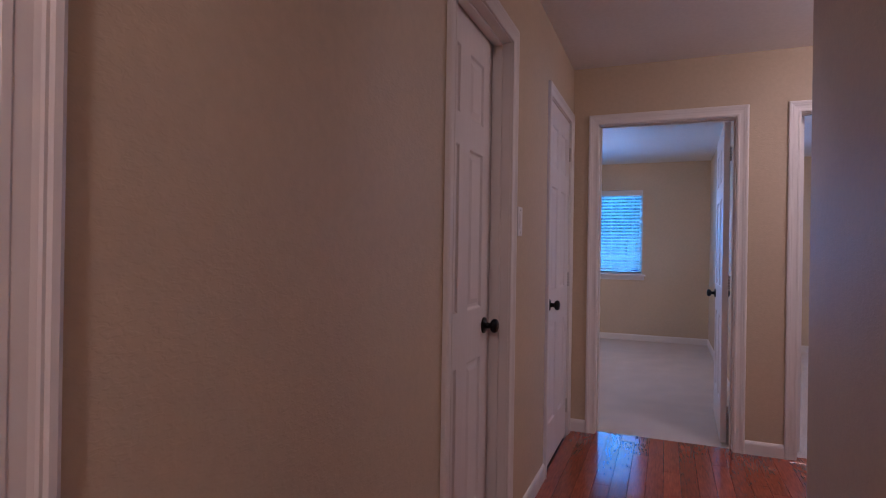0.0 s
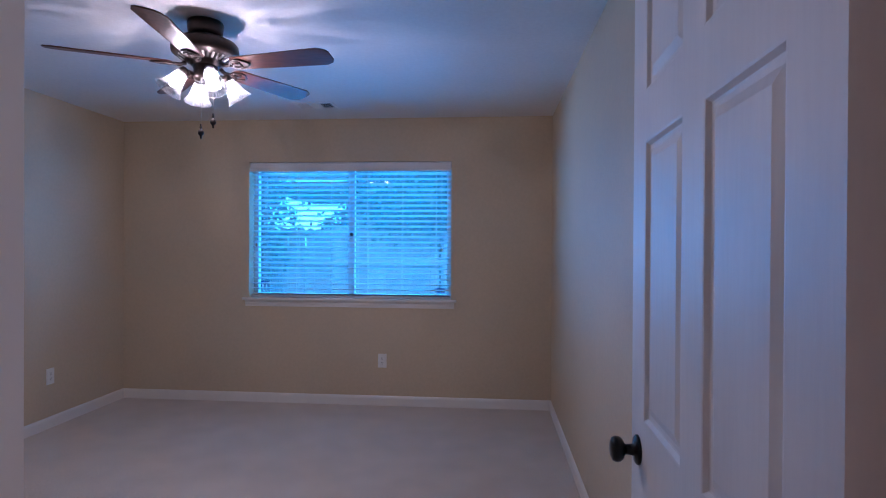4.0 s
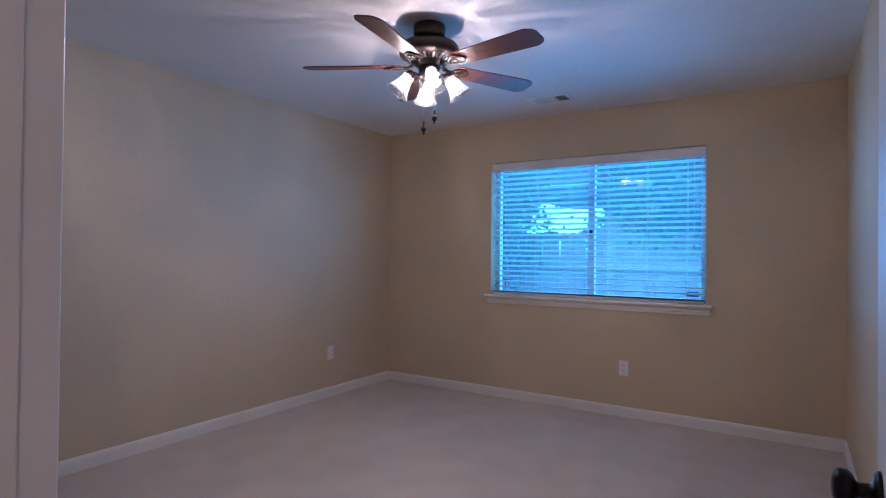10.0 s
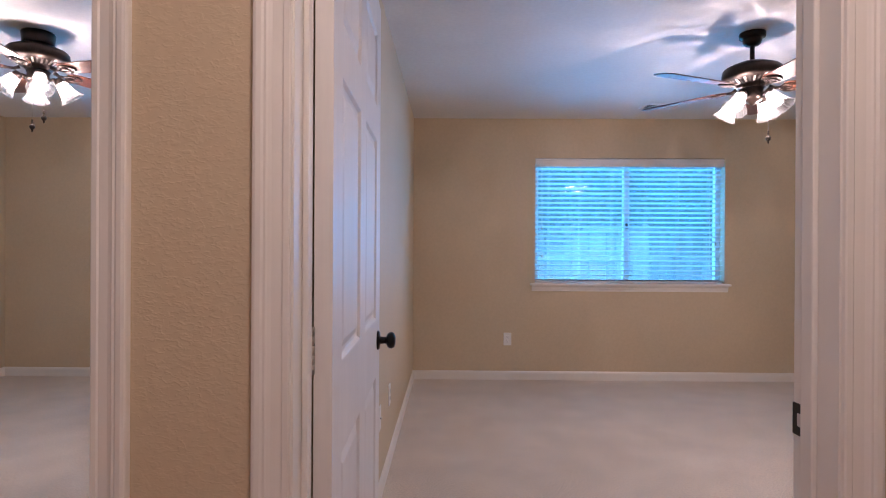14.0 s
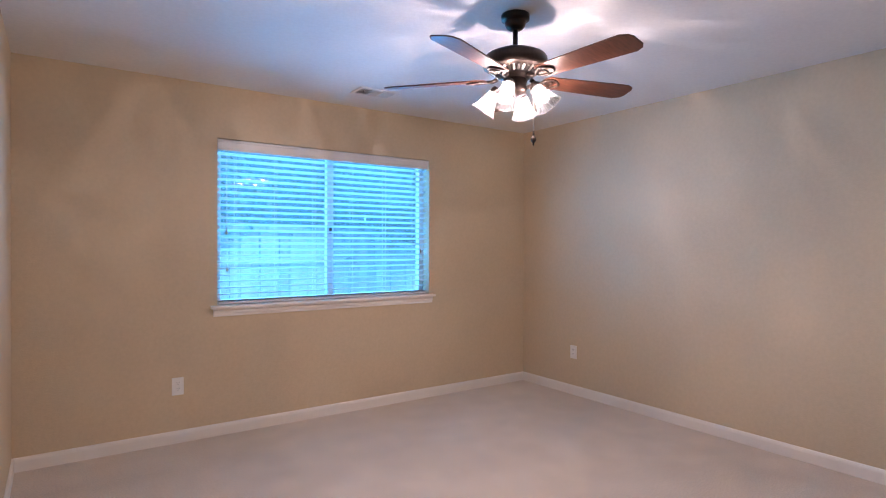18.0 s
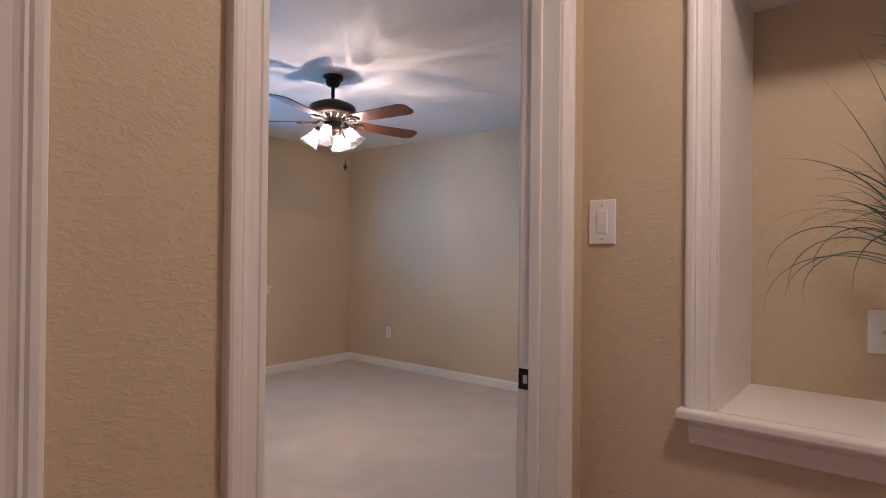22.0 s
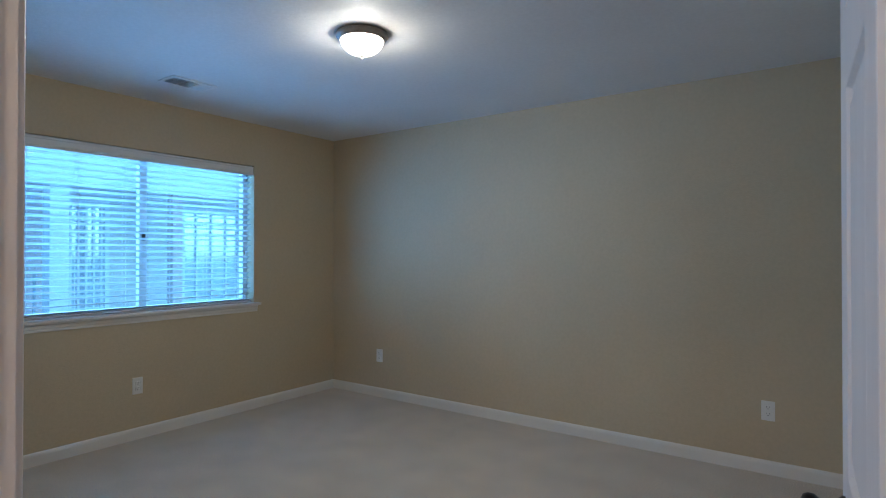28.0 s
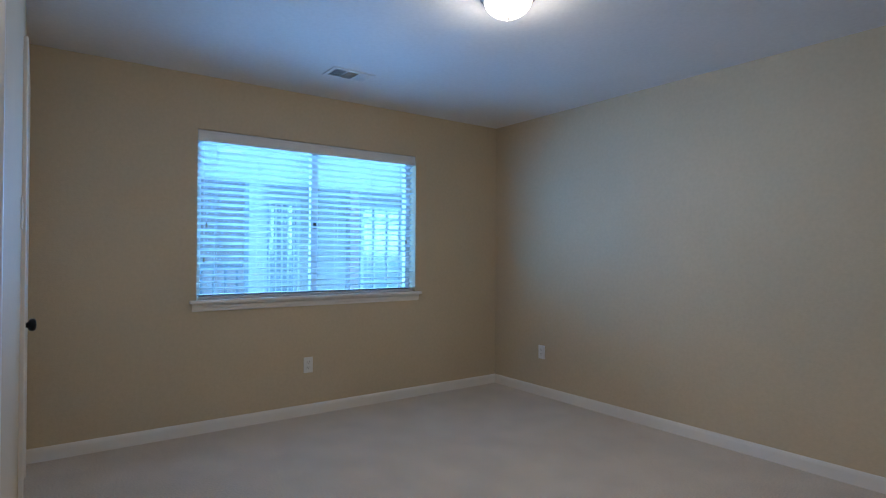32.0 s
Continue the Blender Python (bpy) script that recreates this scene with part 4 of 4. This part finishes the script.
soft_box(bm, XE - 0.048, NY0 - 0.085, NZ0 - 0.012, XE, NY1 + 0.085, NZ0 + 0.012, 0.006)
soft_box(bm, XE, NY0 + 0.001, NZ0, XE + NICHE_D - 0.001, NY1 - 0.001, NZ0 + 0.012, 0.001)
part("niche_sill", bm, TRIM, niche, "white niche sill")
bm = bmesh.new()
prof = ((0, 0), (0, 0.030), (0.010, 0.030), (0.018, 0.022), (0.034, 0.019), (0.050, 0.014), (0.064, 0.012), (0.064, 0))
strip(bm, Vector((XE, NY0 - 0.060, NZ0 - 0.012)), Vector((XE, NY1 + 0.060, NZ0 - 0.012)), -upv, -upv, nn, prof)
part("apron", bm, TRIM, niche, "white moulded apron")
# the sides and the top of the niche are painted white
for b0, b1, c0, c1 in ((NY0, NY0 + 0.004, NZ0 + 0.012, NZ1), (NY1 - 0.004, NY1, NZ0 + 0.012, NZ1), (NY0 + 0.004, NY1 - 0.004, NZ1 - 0.004, NZ1)):
    bm = bmesh.new()
    box(bm, XE + 0.001, b0, c0, XE + NICHE_D - 0.001, b1, c1)
    part("niche_lining", bm, TRIM, niche, "white painted lining")


# ---------------- vase with grass ----------------
def vase(at):
    v = holder("woven_vase", at, "brown woven seagrass vase standing in the niche", "vase")
    keys = ((0.0, 0.070), (0.04, 0.079), (0.11, 0.090), (0.18, 0.091), (0.24, 0.081), (0.30, 0.063), (0.335, 0.053))
    h = 0.335
    rows, per, around = 30, 6, 216
    bm = bmesh.new()
    grid = []
    for i in range(rows * per + 1):
        z = h * i / (rows * per)
        for (za, ra), (zb, rb) in zip(keys, keys[1:]):
            if za <= z <= zb + 1e-6:
                s_ = (z - za) / (zb - za)
                s_ = s_ * s_ * (3 - 2 * s_) * 0.5 + s_ * 0.5
                r = ra + (rb - ra) * s_
        row, ph = divmod(i, per)
        lump = abs(math.sin(math.pi * (i % per) / per))
        ring = []
        for k in range(around):
            a = 2 * math.pi * k / around
            sq = (abs(math.cos(a)) ** 5 + abs(math.sin(a)) ** 5) ** (-0.2)
            sq = 1 + (sq - 1) * 0.75
            twist = 0.5 + 0.5 * math.sin(a * 24 + (row % 2) * math.pi)
            wob = noise.noise(Vector((math.cos(a) * 9, math.sin(a) * 9, row * 1.7)))
            rr = r * sq + 0.0054 * lump * (0.40 + 0.85 * twist) + 0.0018 * wob
            wave = 0.0012 * math.sin(a * 9 + 0.4) + 0.0022 * noise.noise(Vector((math.cos(a) * 5, math.sin(a) * 5, row * 0.9)))
            edge_ = min(1.0, z / 0.03, (h - z) / 0.03)
            ring.append(bm.verts.new((rr * math.cos(a), rr * math.sin(a), z + (0.0022 * wob + wave) * max(0.0, edge_))))
        grid.append(ring)
    for a, b in zip(grid, grid[1:]):
        for k in range(around):
            f_ = bm.faces.new((a[k], a[(k + 1) % around], b[(k + 1) % around], b[k]))
            f_.smooth = True
    bm.faces.new(grid[0][::-1])
    part("body", bm, WICKER, v)
    bm = bmesh.new()
    lathe(bm, ((0.0, h - 0.02), (0.049, h - 0.018), (0.050, h - 0.002)), 40)
    part("filler", bm, SLOT, v)
    bm = bmesh.new()
    rim = [(0.056 * math.cos(2 * math.pi * k / 40), 0.056 * math.sin(2 * math.pi * k / 40), h) for k in range(41)]
    tube(bm, rim, 0.005, 8)
    part("rim", bm, WICKER, v)
    return v


def leaf_strip(bm, base, way, length, lean, droop, width, seg=10, curl=0.0, tip=0.0, roll=0.0):
    """One grass blade: starts upright, leans the way given and bends over under its weight."""
    p, pitch = Vector(base), lean
    side = Vector((-way.y, way.x, 0))
    prev = None
    for i in range(seg + 1):
        s_ = i / seg
        w_ = width * (0.55 + 0.9 * s_ * (1 - s_)) * (1 - s_ ** 3) + 0.0004
        fold = 0.25 * w_
        across = side * math.cos(roll) + (way * math.cos(pitch) - Vector((0, 0, math.sin(pitch)))) * math.sin(roll)
        a, c, b = bm.verts.new(p - across * w_ / 2), bm.verts.new(p - way * fold * 0.3), bm.verts.new(p + across * w_ / 2)
        if prev:
            for q in ((prev[0], prev[1], c, a), (prev[1], prev[2], b, c)):
                f_ = bm.faces.new(q)
                f_.smooth = True
        prev = (a, c, b)
        d = way * math.sin(pitch) + Vector((0, 0, math.cos(pitch)))
        p = p + d * (length / seg) + side * curl * length / seg * s_
        pitch += droop / seg * (0.4 + 1.2 * s_) + tip / seg * 6.0 * max(0.0, s_ - 0.66)


vs = vase(pose(*VASE, NZ0 + 0.012, 0, 0, 0))
rng = random.Random(11)
gr = holder("artificial_grass", pose(*VASE, NZ0 + 0.012), "dark green artificial grass standing in the woven vase", "plant")
core, outer, wisps = bmesh.new(), bmesh.new(), bmesh.new()


def keep_in(base, way, reach):
    """Shorten a blade so that it stays inside the niche."""
    room = 9.0
    if way.x > 0.05:
        room = min(room, (XE + NICHE_D - 0.02 - VASE[0]) / way.x)
    for lim, comp in ((NY1 - 0.02 - VASE[1], way.y), (VASE[1] - NY0 - 0.02, -way.y)):
        if comp > 0.05:
            room = min(room, lim / comp)
    return min(1.0, room / max(reach, 1e-3))


for i in range(360):
    r, c = 0.047 * math.sqrt(rng.random()), rng.uniform(0, 6.283)
    base = (r * math.cos(c) * 0.8, r * math.sin(c), 0.315)
    a = 1.571 + rng.gauss(0, 0.35)
    way = Vector((math.cos(a), math.sin(a), 0))
    side_ = base[1] / 0.047
    lean = -0.13 + 0.09 * side_ + rng.gauss(0, 0.03)
    length = rng.uniform(0.40, 0.62) if rng.random() < 0.35 else rng.uniform(0.56, 0.71)
    leaf_strip(core, base, way, length - 0.03 * abs(side_), lean, 0.50 + rng.gauss(0, 0.09) - 0.16 * side_, rng.uniform(0.0045, 0.0095), 15, rng.uniform(-0.06, 0.06),
               rng.choice((1.2, 1.8, 2.2, 2.6, 3.2, 4.2, 5.6)), rng.uniform(-1.5, 1.5))
for i in range(95):
    a, r = rng.choice((1.571, -1.571)) + rng.gauss(0, 0.75), 0.045 * math.sqrt(rng.random())
    way = Vector((math.cos(a), math.sin(a), 0))
    ln, dr = rng.uniform(0.18, 0.42), rng.uniform(0.2, 2.6)
    k = keep_in(None, way, ln * 0.75)
    leaf_strip(outer, (r * way.x, r * way.y, 0.32), way, ln * k, rng.uniform(0.04, 0.40), dr, rng.uniform(0.0035, 0.0070), 12, rng.uniform(-0.12, 0.12), 0.0, rng.uniform(-1.4, 1.4))
# the long single blades: heading, length, lean, bend, width
for a, ln, lean, bend, wd in ((-1.60, 0.48, 0.62, 2.25, 0.0062), (-1.72, 0.52, 0.16, 0.85, 0.0054), (-1.50, 0.44, 0.24, 0.60, 0.0046), (-1.85, 0.36, 0.55, 1.9, 0.0046), (-2.0, 0.42, 0.40, 1.3, 0.0040), (-1.65, 0.34, 0.5, 1.2, 0.0042),
                              (-1.75, 0.40, 0.34, 1.0, 0.0040), (-1.55, 0.30, 0.75, 1.5, 0.0036), (-2.1, 0.42, 0.85, 3.0, 0.0034), (-1.60, 0.40, 1.05, 2.1, 0.0032),
                              (1.60, 0.49, 0.24, 1.55, 0.0056), (1.75, 0.56, 0.26, 0.42, 0.0040), (1.50, 0.60, 0.12, 0.35, 0.0042), (1.95, 0.42, 0.22, 0.95, 0.0046), (2.2, 0.40, 0.45, 3.1, 0.0046), (2.0, 0.42, 0.62, 3.0, 0.0042), (1.75, 0.46, 0.55, 2.9, 0.0040),
                              (2.6, 0.42, 0.6, 3.0, 0.0042), (1.70, 0.38, 0.85, 2.6, 0.0034), (1.62, 0.44, 0.95, 2.5, 0.0032), (1.9, 0.36, 0.75, 2.9, 0.0036)):
    way = Vector((math.cos(a), math.sin(a), 0))
    leaf_strip(outer, (0.03 * way.x, 0.035 * way.y, 0.32), way, ln, lean, bend, wd * 1.35, 16, 0.0, 0.0, 0.85)
for i in range(50):
    a, r = rng.choice((1.571, -1.571)) + rng.gauss(0, 0.8), 0.04 * math.sqrt(rng.random())
    way = Vector((math.cos(a), math.sin(a), 0))
    ln = rng.uniform(0.24, 0.48)
    k = keep_in(None, way, ln * 0.85)
    leaf_strip(wisps, (r * way.x, r * way.y, 0.32), way, ln * k, rng.uniform(0.20, 0.7), rng.uniform(1.0, 3.2), rng.uniform(0.0014, 0.0026), 12, rng.uniform(-0.15, 0.15), 0.0, rng.uniform(-1.4, 1.4))
part("upright_blades", core, GRASS, gr, "dense dark green upright blades")
part("arching_blades", outer, GRASS, gr, "thin arching green blades")
part("dry_wisps", wisps, DRY, gr, "fine brown drooping wisps")


# ---------------- outside ----------------
bm = bmesh.new()
box(bm, -400, -400, -0.45, 400, 400, -0.30)
struct("ground", bm, LAWN, "dusky lawn round the house", "ground")
FY = YW + 4.2


def fence_board():
    b = bmesh.new()
    pts = ((-0.068, 0), (0.068, 0), (0.068, 1.88), (0.045, 1.92), (-0.045, 1.92), (-0.068, 1.88))
    lo = [b.verts.new((x, 0, z)) for x, z in pts]
    hi = [b.verts.new((x, 0.018, z)) for x, z in pts]
    b.faces.new(lo)
    b.faces.new(hi[::-1])
    for i in range(6):
        b.faces.new((lo[i], lo[(i + 1) % 6], hi[(i + 1) % 6], hi[i]))
    return mesh_of("board", b, FENCE)


fence = holder("wooden_fence", pose(0, FY, -0.30), "tall weathered board fence behind the house", "fence")
fb = fence_board()
rng = random.Random(4)
for i in range(96):
    ob = new("board", fb)
    ob.parent = fence
    ob.matrix_basis = pose(-5.5 + 0.146 * i, rng.uniform(-0.006, 0.006), rng.uniform(-0.02, 0.02), 0, rng.uniform(-0.4, 0.4), 0)
for z in (0.35, 1.33, 1.80):
    bm = bmesh.new()
    box(bm, -5.6, -0.055, z, 8.6, -0.008, z + 0.088)
    part("rail", bm, FENCE, fence)
for i in range(6):
    bm = bmesh.new()
    soft_box(bm, -5.5 + 2.7 * i, -0.15, 0, -5.4 + 2.7 * i, -0.056, 1.75, 0.004)
    part("post", bm, FENCE, fence)


def tree(at, height, spread, seed, clumps, low=0.35, leaf=1.0):
    rg = random.Random(seed)
    t_ = holder("garden_tree", at, "leafy dark green tree beyond the fence", "tree", "garden trees")
    bm = bmesh.new()
    tube(bm, [(0, 0, 0), (0.05, 0.02, height * 0.3), (-0.04, 0.06, height * 0.6), (0.0, 0.0, height * 0.85)], [0.13, 0.10, 0.06, 0.02], 10)
    for k in range(7):
        a = rg.uniform(0, 6.28)
        z = height * rg.uniform(0.3, 0.7)
        e = spread * rg.uniform(0.5, 0.9)
        tube(bm, [(0, 0, z), (e * 0.5 * math.cos(a), e * 0.5 * math.sin(a), z + 0.3), (e * math.cos(a), e * math.sin(a), z + 0.7)], [0.05, 0.03, 0.01], 7)
    part("trunk", bm, BARK, t_)
    verts, faces = [], []
    for k in range(clumps):
        a, u_ = rg.uniform(0, 6.283), rg.random()
        z = height * (low + (1.0 - low) * u_)
        r = spread * math.sqrt(rg.random()) * (0.35 + 0.75 * math.sin(math.pi * min(1, 0.15 + u_ * 0.85)))
        c = Vector((r * math.cos(a), r * math.sin(a), z))
        for j in range(44):
            p = c + Vector((rg.gauss(0, 0.20), rg.gauss(0, 0.20), rg.gauss(0, 0.17)))
            d = Vector((rg.uniform(-1, 1), rg.uniform(-1, 1), rg.uniform(-0.8, 0.4))).normalized()
            s_ = d.cross(Vector((rg.uniform(-1, 1), rg.uniform(-1, 1), 1))).normalized() * 0.030 * leaf
            n0 = len(verts)
            verts += [p, p + d * 0.045 * leaf + s_, p + d * 0.10 * leaf, p + d * 0.045 * leaf - s_]
            faces.append((n0, n0 + 1, n0 + 2, n0 + 3))
    me = bpy.data.meshes.new("crown")
    me.from_pydata([tuple(v) for v in verts], [], faces)
    me.materials.append(LEAF)
    ob = new("crown", me)
    ob.parent = t_
    tagged(ob, "loose crown of small leaves", kind="stuff")


tree(pose(-3.6, YW + 2.9, -0.30), 3.6, 1.25, 1, 420)
tree(pose(6.2, YW + 3.2, -0.30), 3.6, 1.2, 2, 300, 0.55)
tree(pose(2.9, FY + 1.6, -0.30), 5.6, 2.2, 3, 900, 0.3, 1.5)
tree(pose(0.75, FY + 2.6, -0.30), 5.6, 1.5, 4, 800, 0.25, 1.6)
tree(pose(6.4, FY + 2.0, -0.30), 6.2, 2.8, 5, 1000, 0.25, 1.7)
tree(pose(-6.6, FY + 2.6, -0.30), 6.0, 2.5, 6, 800, 0.3, 1.6)
tree(pose(3.9, FY + 4.6, -0.30), 6.8, 2.9, 7, 900, 0.2, 2.0)
tree(pose(-1.2, FY + 9.0, -0.30), 3.9, 3.2, 8, 900, 0.1, 2.2)

tree(pose(-0.35, FY + 0.55, -0.30), 4.4, 1.15, 9, 650, 0.45, 1.2)

# neighbour's house behind the fence, with its eave reaching out over the gap beside the tree
nb = holder("neighbour_house", pose(-2.02, FY + 1.3, -0.30), "pale neighbouring house with a low eave behind the fence", "house")
bm = bmesh.new()
for k in range(13):
    box(bm, 0.0, -0.010 * (1 - 0.5 * (k % 2)), 0.2 * k, 3.4, 2.4, 0.2 * k + 0.2)
part("wall", bm, SIDING, nb, "lapped siding wall")
bm = bmesh.new()
box(bm, -1.5, -0.45, 2.62, 3.7, 2.7, 2.70)
part("soffit", bm, SIDING, nb)
bm = bmesh.new()
box(bm, -1.5, -0.475, 2.60, 3.7, -0.452, 2.78)
part("fascia", bm, ROOFM, nb)
bm = bmesh.new()
a = [bm.verts.new(v) for v in ((-1.55, -0.5, 2.79), (3.75, -0.5, 2.79), (3.75, 2.7, 3.9), (-1.55, 2.7, 3.9))]
b = [bm.verts.new(v.co + Vector((0, 0, 0.07))) for v in a]
bm.faces.new(a)
bm.faces.new(b[::-1])
for i in range(4):
    bm.faces.new((a[i], a[(i + 1) % 4], b[(i + 1) % 4], b[i]))
part("roof", bm, ROOFM, nb)

# neighbouring wing and patio outside the third bedroom
PX = XCE + 3.4
house = holder("patio_wing", pose(PX, 0, -0.30), "tan wing of the house with white gridded patio windows", "house")
bm = bmesh.new()
box(bm, 0.0, -4.0, 0, 0.2, 1.12, 3.0)
part("wall", bm, SIDING, house)
bm = bmesh.new()
box(bm, 0.0, 1.12, 0, 0.2, 6.5, 2.9)
part("brick_wall", bm, BRICKM, house, "pink brick wall")
bm = bmesh.new()
box(bm, -1.3, -4.2, 2.75, 0.4, 6.5, 2.83)
box(bm, -1.32, -4.2, 2.28, -1.28, 6.5, 2.88)
part("eave", bm, WHITEOUT, house, "white eave over the patio")
bm = bmesh.new()
a = [bm.verts.new(v) for v in ((-1.4, -4.3, 2.9), (-1.4, 6.6, 2.9), (2.6, 6.6, 4.3), (2.6, -4.3, 4.3))]
b = [bm.verts.new(v.co + Vector((0, 0, 0.08))) for v in a]
bm.faces.new(a)
bm.faces.new(b[::-1])
for i in range(4):
    bm.faces.new((a[i], a[(i + 1) % 4], b[(i + 1) % 4], b[i]))
part("roof", bm, ROOFM, house)
for y0, y1, cols in ((0.42, 0.93, 6), (-1.44, -0.51, 4)):
    wn_ = bmesh.new()
    for q in ((y0, y0 + 0.05, 0.1, 2.25), (y1 - 0.05, y1, 0.1, 2.25), (y0 + 0.05, y1 - 0.05, 0.1, 0.18), (y0 + 0.05, y1 - 0.05, 2.17, 2.25)):
        box(wn_, -0.05, q[0], q[2], -0.005, q[1], q[3])
    wf = part("gridded_window", wn_, WHITEOUT, house, "white gridded patio window")
    bm = bmesh.new()
    box(bm, -0.012, y0 + 0.05, 0.18, -0.006, y1 - 0.05, 2.17)
    part("pane", bm, PANE_LIT, wf, "pane that mirrors the sky")
    for k in range(1, cols):
        bm = bmesh.new()
        yy = y0 + (y1 - y0) * k / cols
        box(bm, -0.04, yy - 0.012, 0.18, -0.013, yy + 0.012, 2.17)
        part("glazing_bar", bm, WHITEOUT, wf)
    for k in range(1, 13):
        bm = bmesh.new()
        zz = 0.18 + 1.99 * k / 13
        box(bm, -0.038, y0 + 0.05, zz - 0.012, -0.013, y1 - 0.05, zz + 0.012)
        part("glazing_bar", bm, WHITEOUT, wf)
for y, w_, mat_, lab in ((1.42, 0.085, WHITEOUT, "white patio post"), (0.235, 0.06, BRICKM, "pink brick patio post")):
    bm = bmesh.new()
    soft_box(bm, -1.30, y - w_, 0, -1.30 + 2 * w_, y + w_, 2.28, 0.01)
    part("patio_post", bm, mat_, house, lab)
rail = holder("iron_railing", pose(PX - 1.25, 0, -0.30), "dark iron railing beside the patio", "railing")
for z in (0.25, 1.36):
    bm = bmesh.new()
    box(bm, -0.015, 1.55, z, 0.015, 4.2, z + 0.03)
    part("rail", bm, IRON, rail)
for k in range(22):
    bm = bmesh.new()
    box(bm, -0.009, 1.6 + 0.12 * k, 0.0, 0.009, 1.618 + 0.12 * k, 1.42)
    part("baluster", bm, IRON, rail)
bm = bmesh.new()
box(bm, XCE + 0.2, -4, -0.299, PX + 0.2, 6, -0.25)
struct("patio", bm, PATIO, "grey concrete patio outside", "pavement")

# ---------------- hall planks ----------------
pl = {}
rng = random.Random(9)
PW = 0.0845


def plank_mesh(length):
    key = round(length, 3)
    if key not in pl:
        b = bmesh.new()
        e = 0.0012
        x0, x1 = 0.0004, PW - 0.0004
        y0, y1 = 0.0004, length - 0.0004
        lo = [b.verts.new(v) for v in ((x0, y0, -0.02), (x1, y0, -0.02), (x1, y1, -0.02), (x0, y1, -0.02))]
        md = [b.verts.new(v) for v in ((x0, y0, -e), (x1, y0, -e), (x1, y1, -e), (x0, y1, -e))]
        hi = [b.verts.new(v) for v in ((x0 + e, y0 + e, 0), (x1 - e, y0 + e, 0), (x1 - e, y1 - e, 0), (x0 + e, y1 - e, 0))]
        for p, q in ((lo, md), (md, hi)):
            for i in range(4):
                b.faces.new((p[i], p[(i + 1) % 4], q[(i + 1) % 4], q[i]))
        b.faces.new(hi)
        pl[key] = mesh_of("plank", b, PLANK)
    return pl[key]


x, col = XHL, 0
while x < XE - 0.02:
    y = HALL_S if x < XHR else YS - 0.05
    step = (0.42, 0.86, 0.21, 1.10, 0.64)[col % 5]
    while y < YN + 0.05:
        ln = min(step, YN + 0.055 - y)
        ob = new("plank", plank_mesh(ln))
        ob.parent = hall_floor
        ob.matrix_basis = pose(x, y, 0)
        y, step = y + ln, 1.21
    x, col = x + PW, col + 1
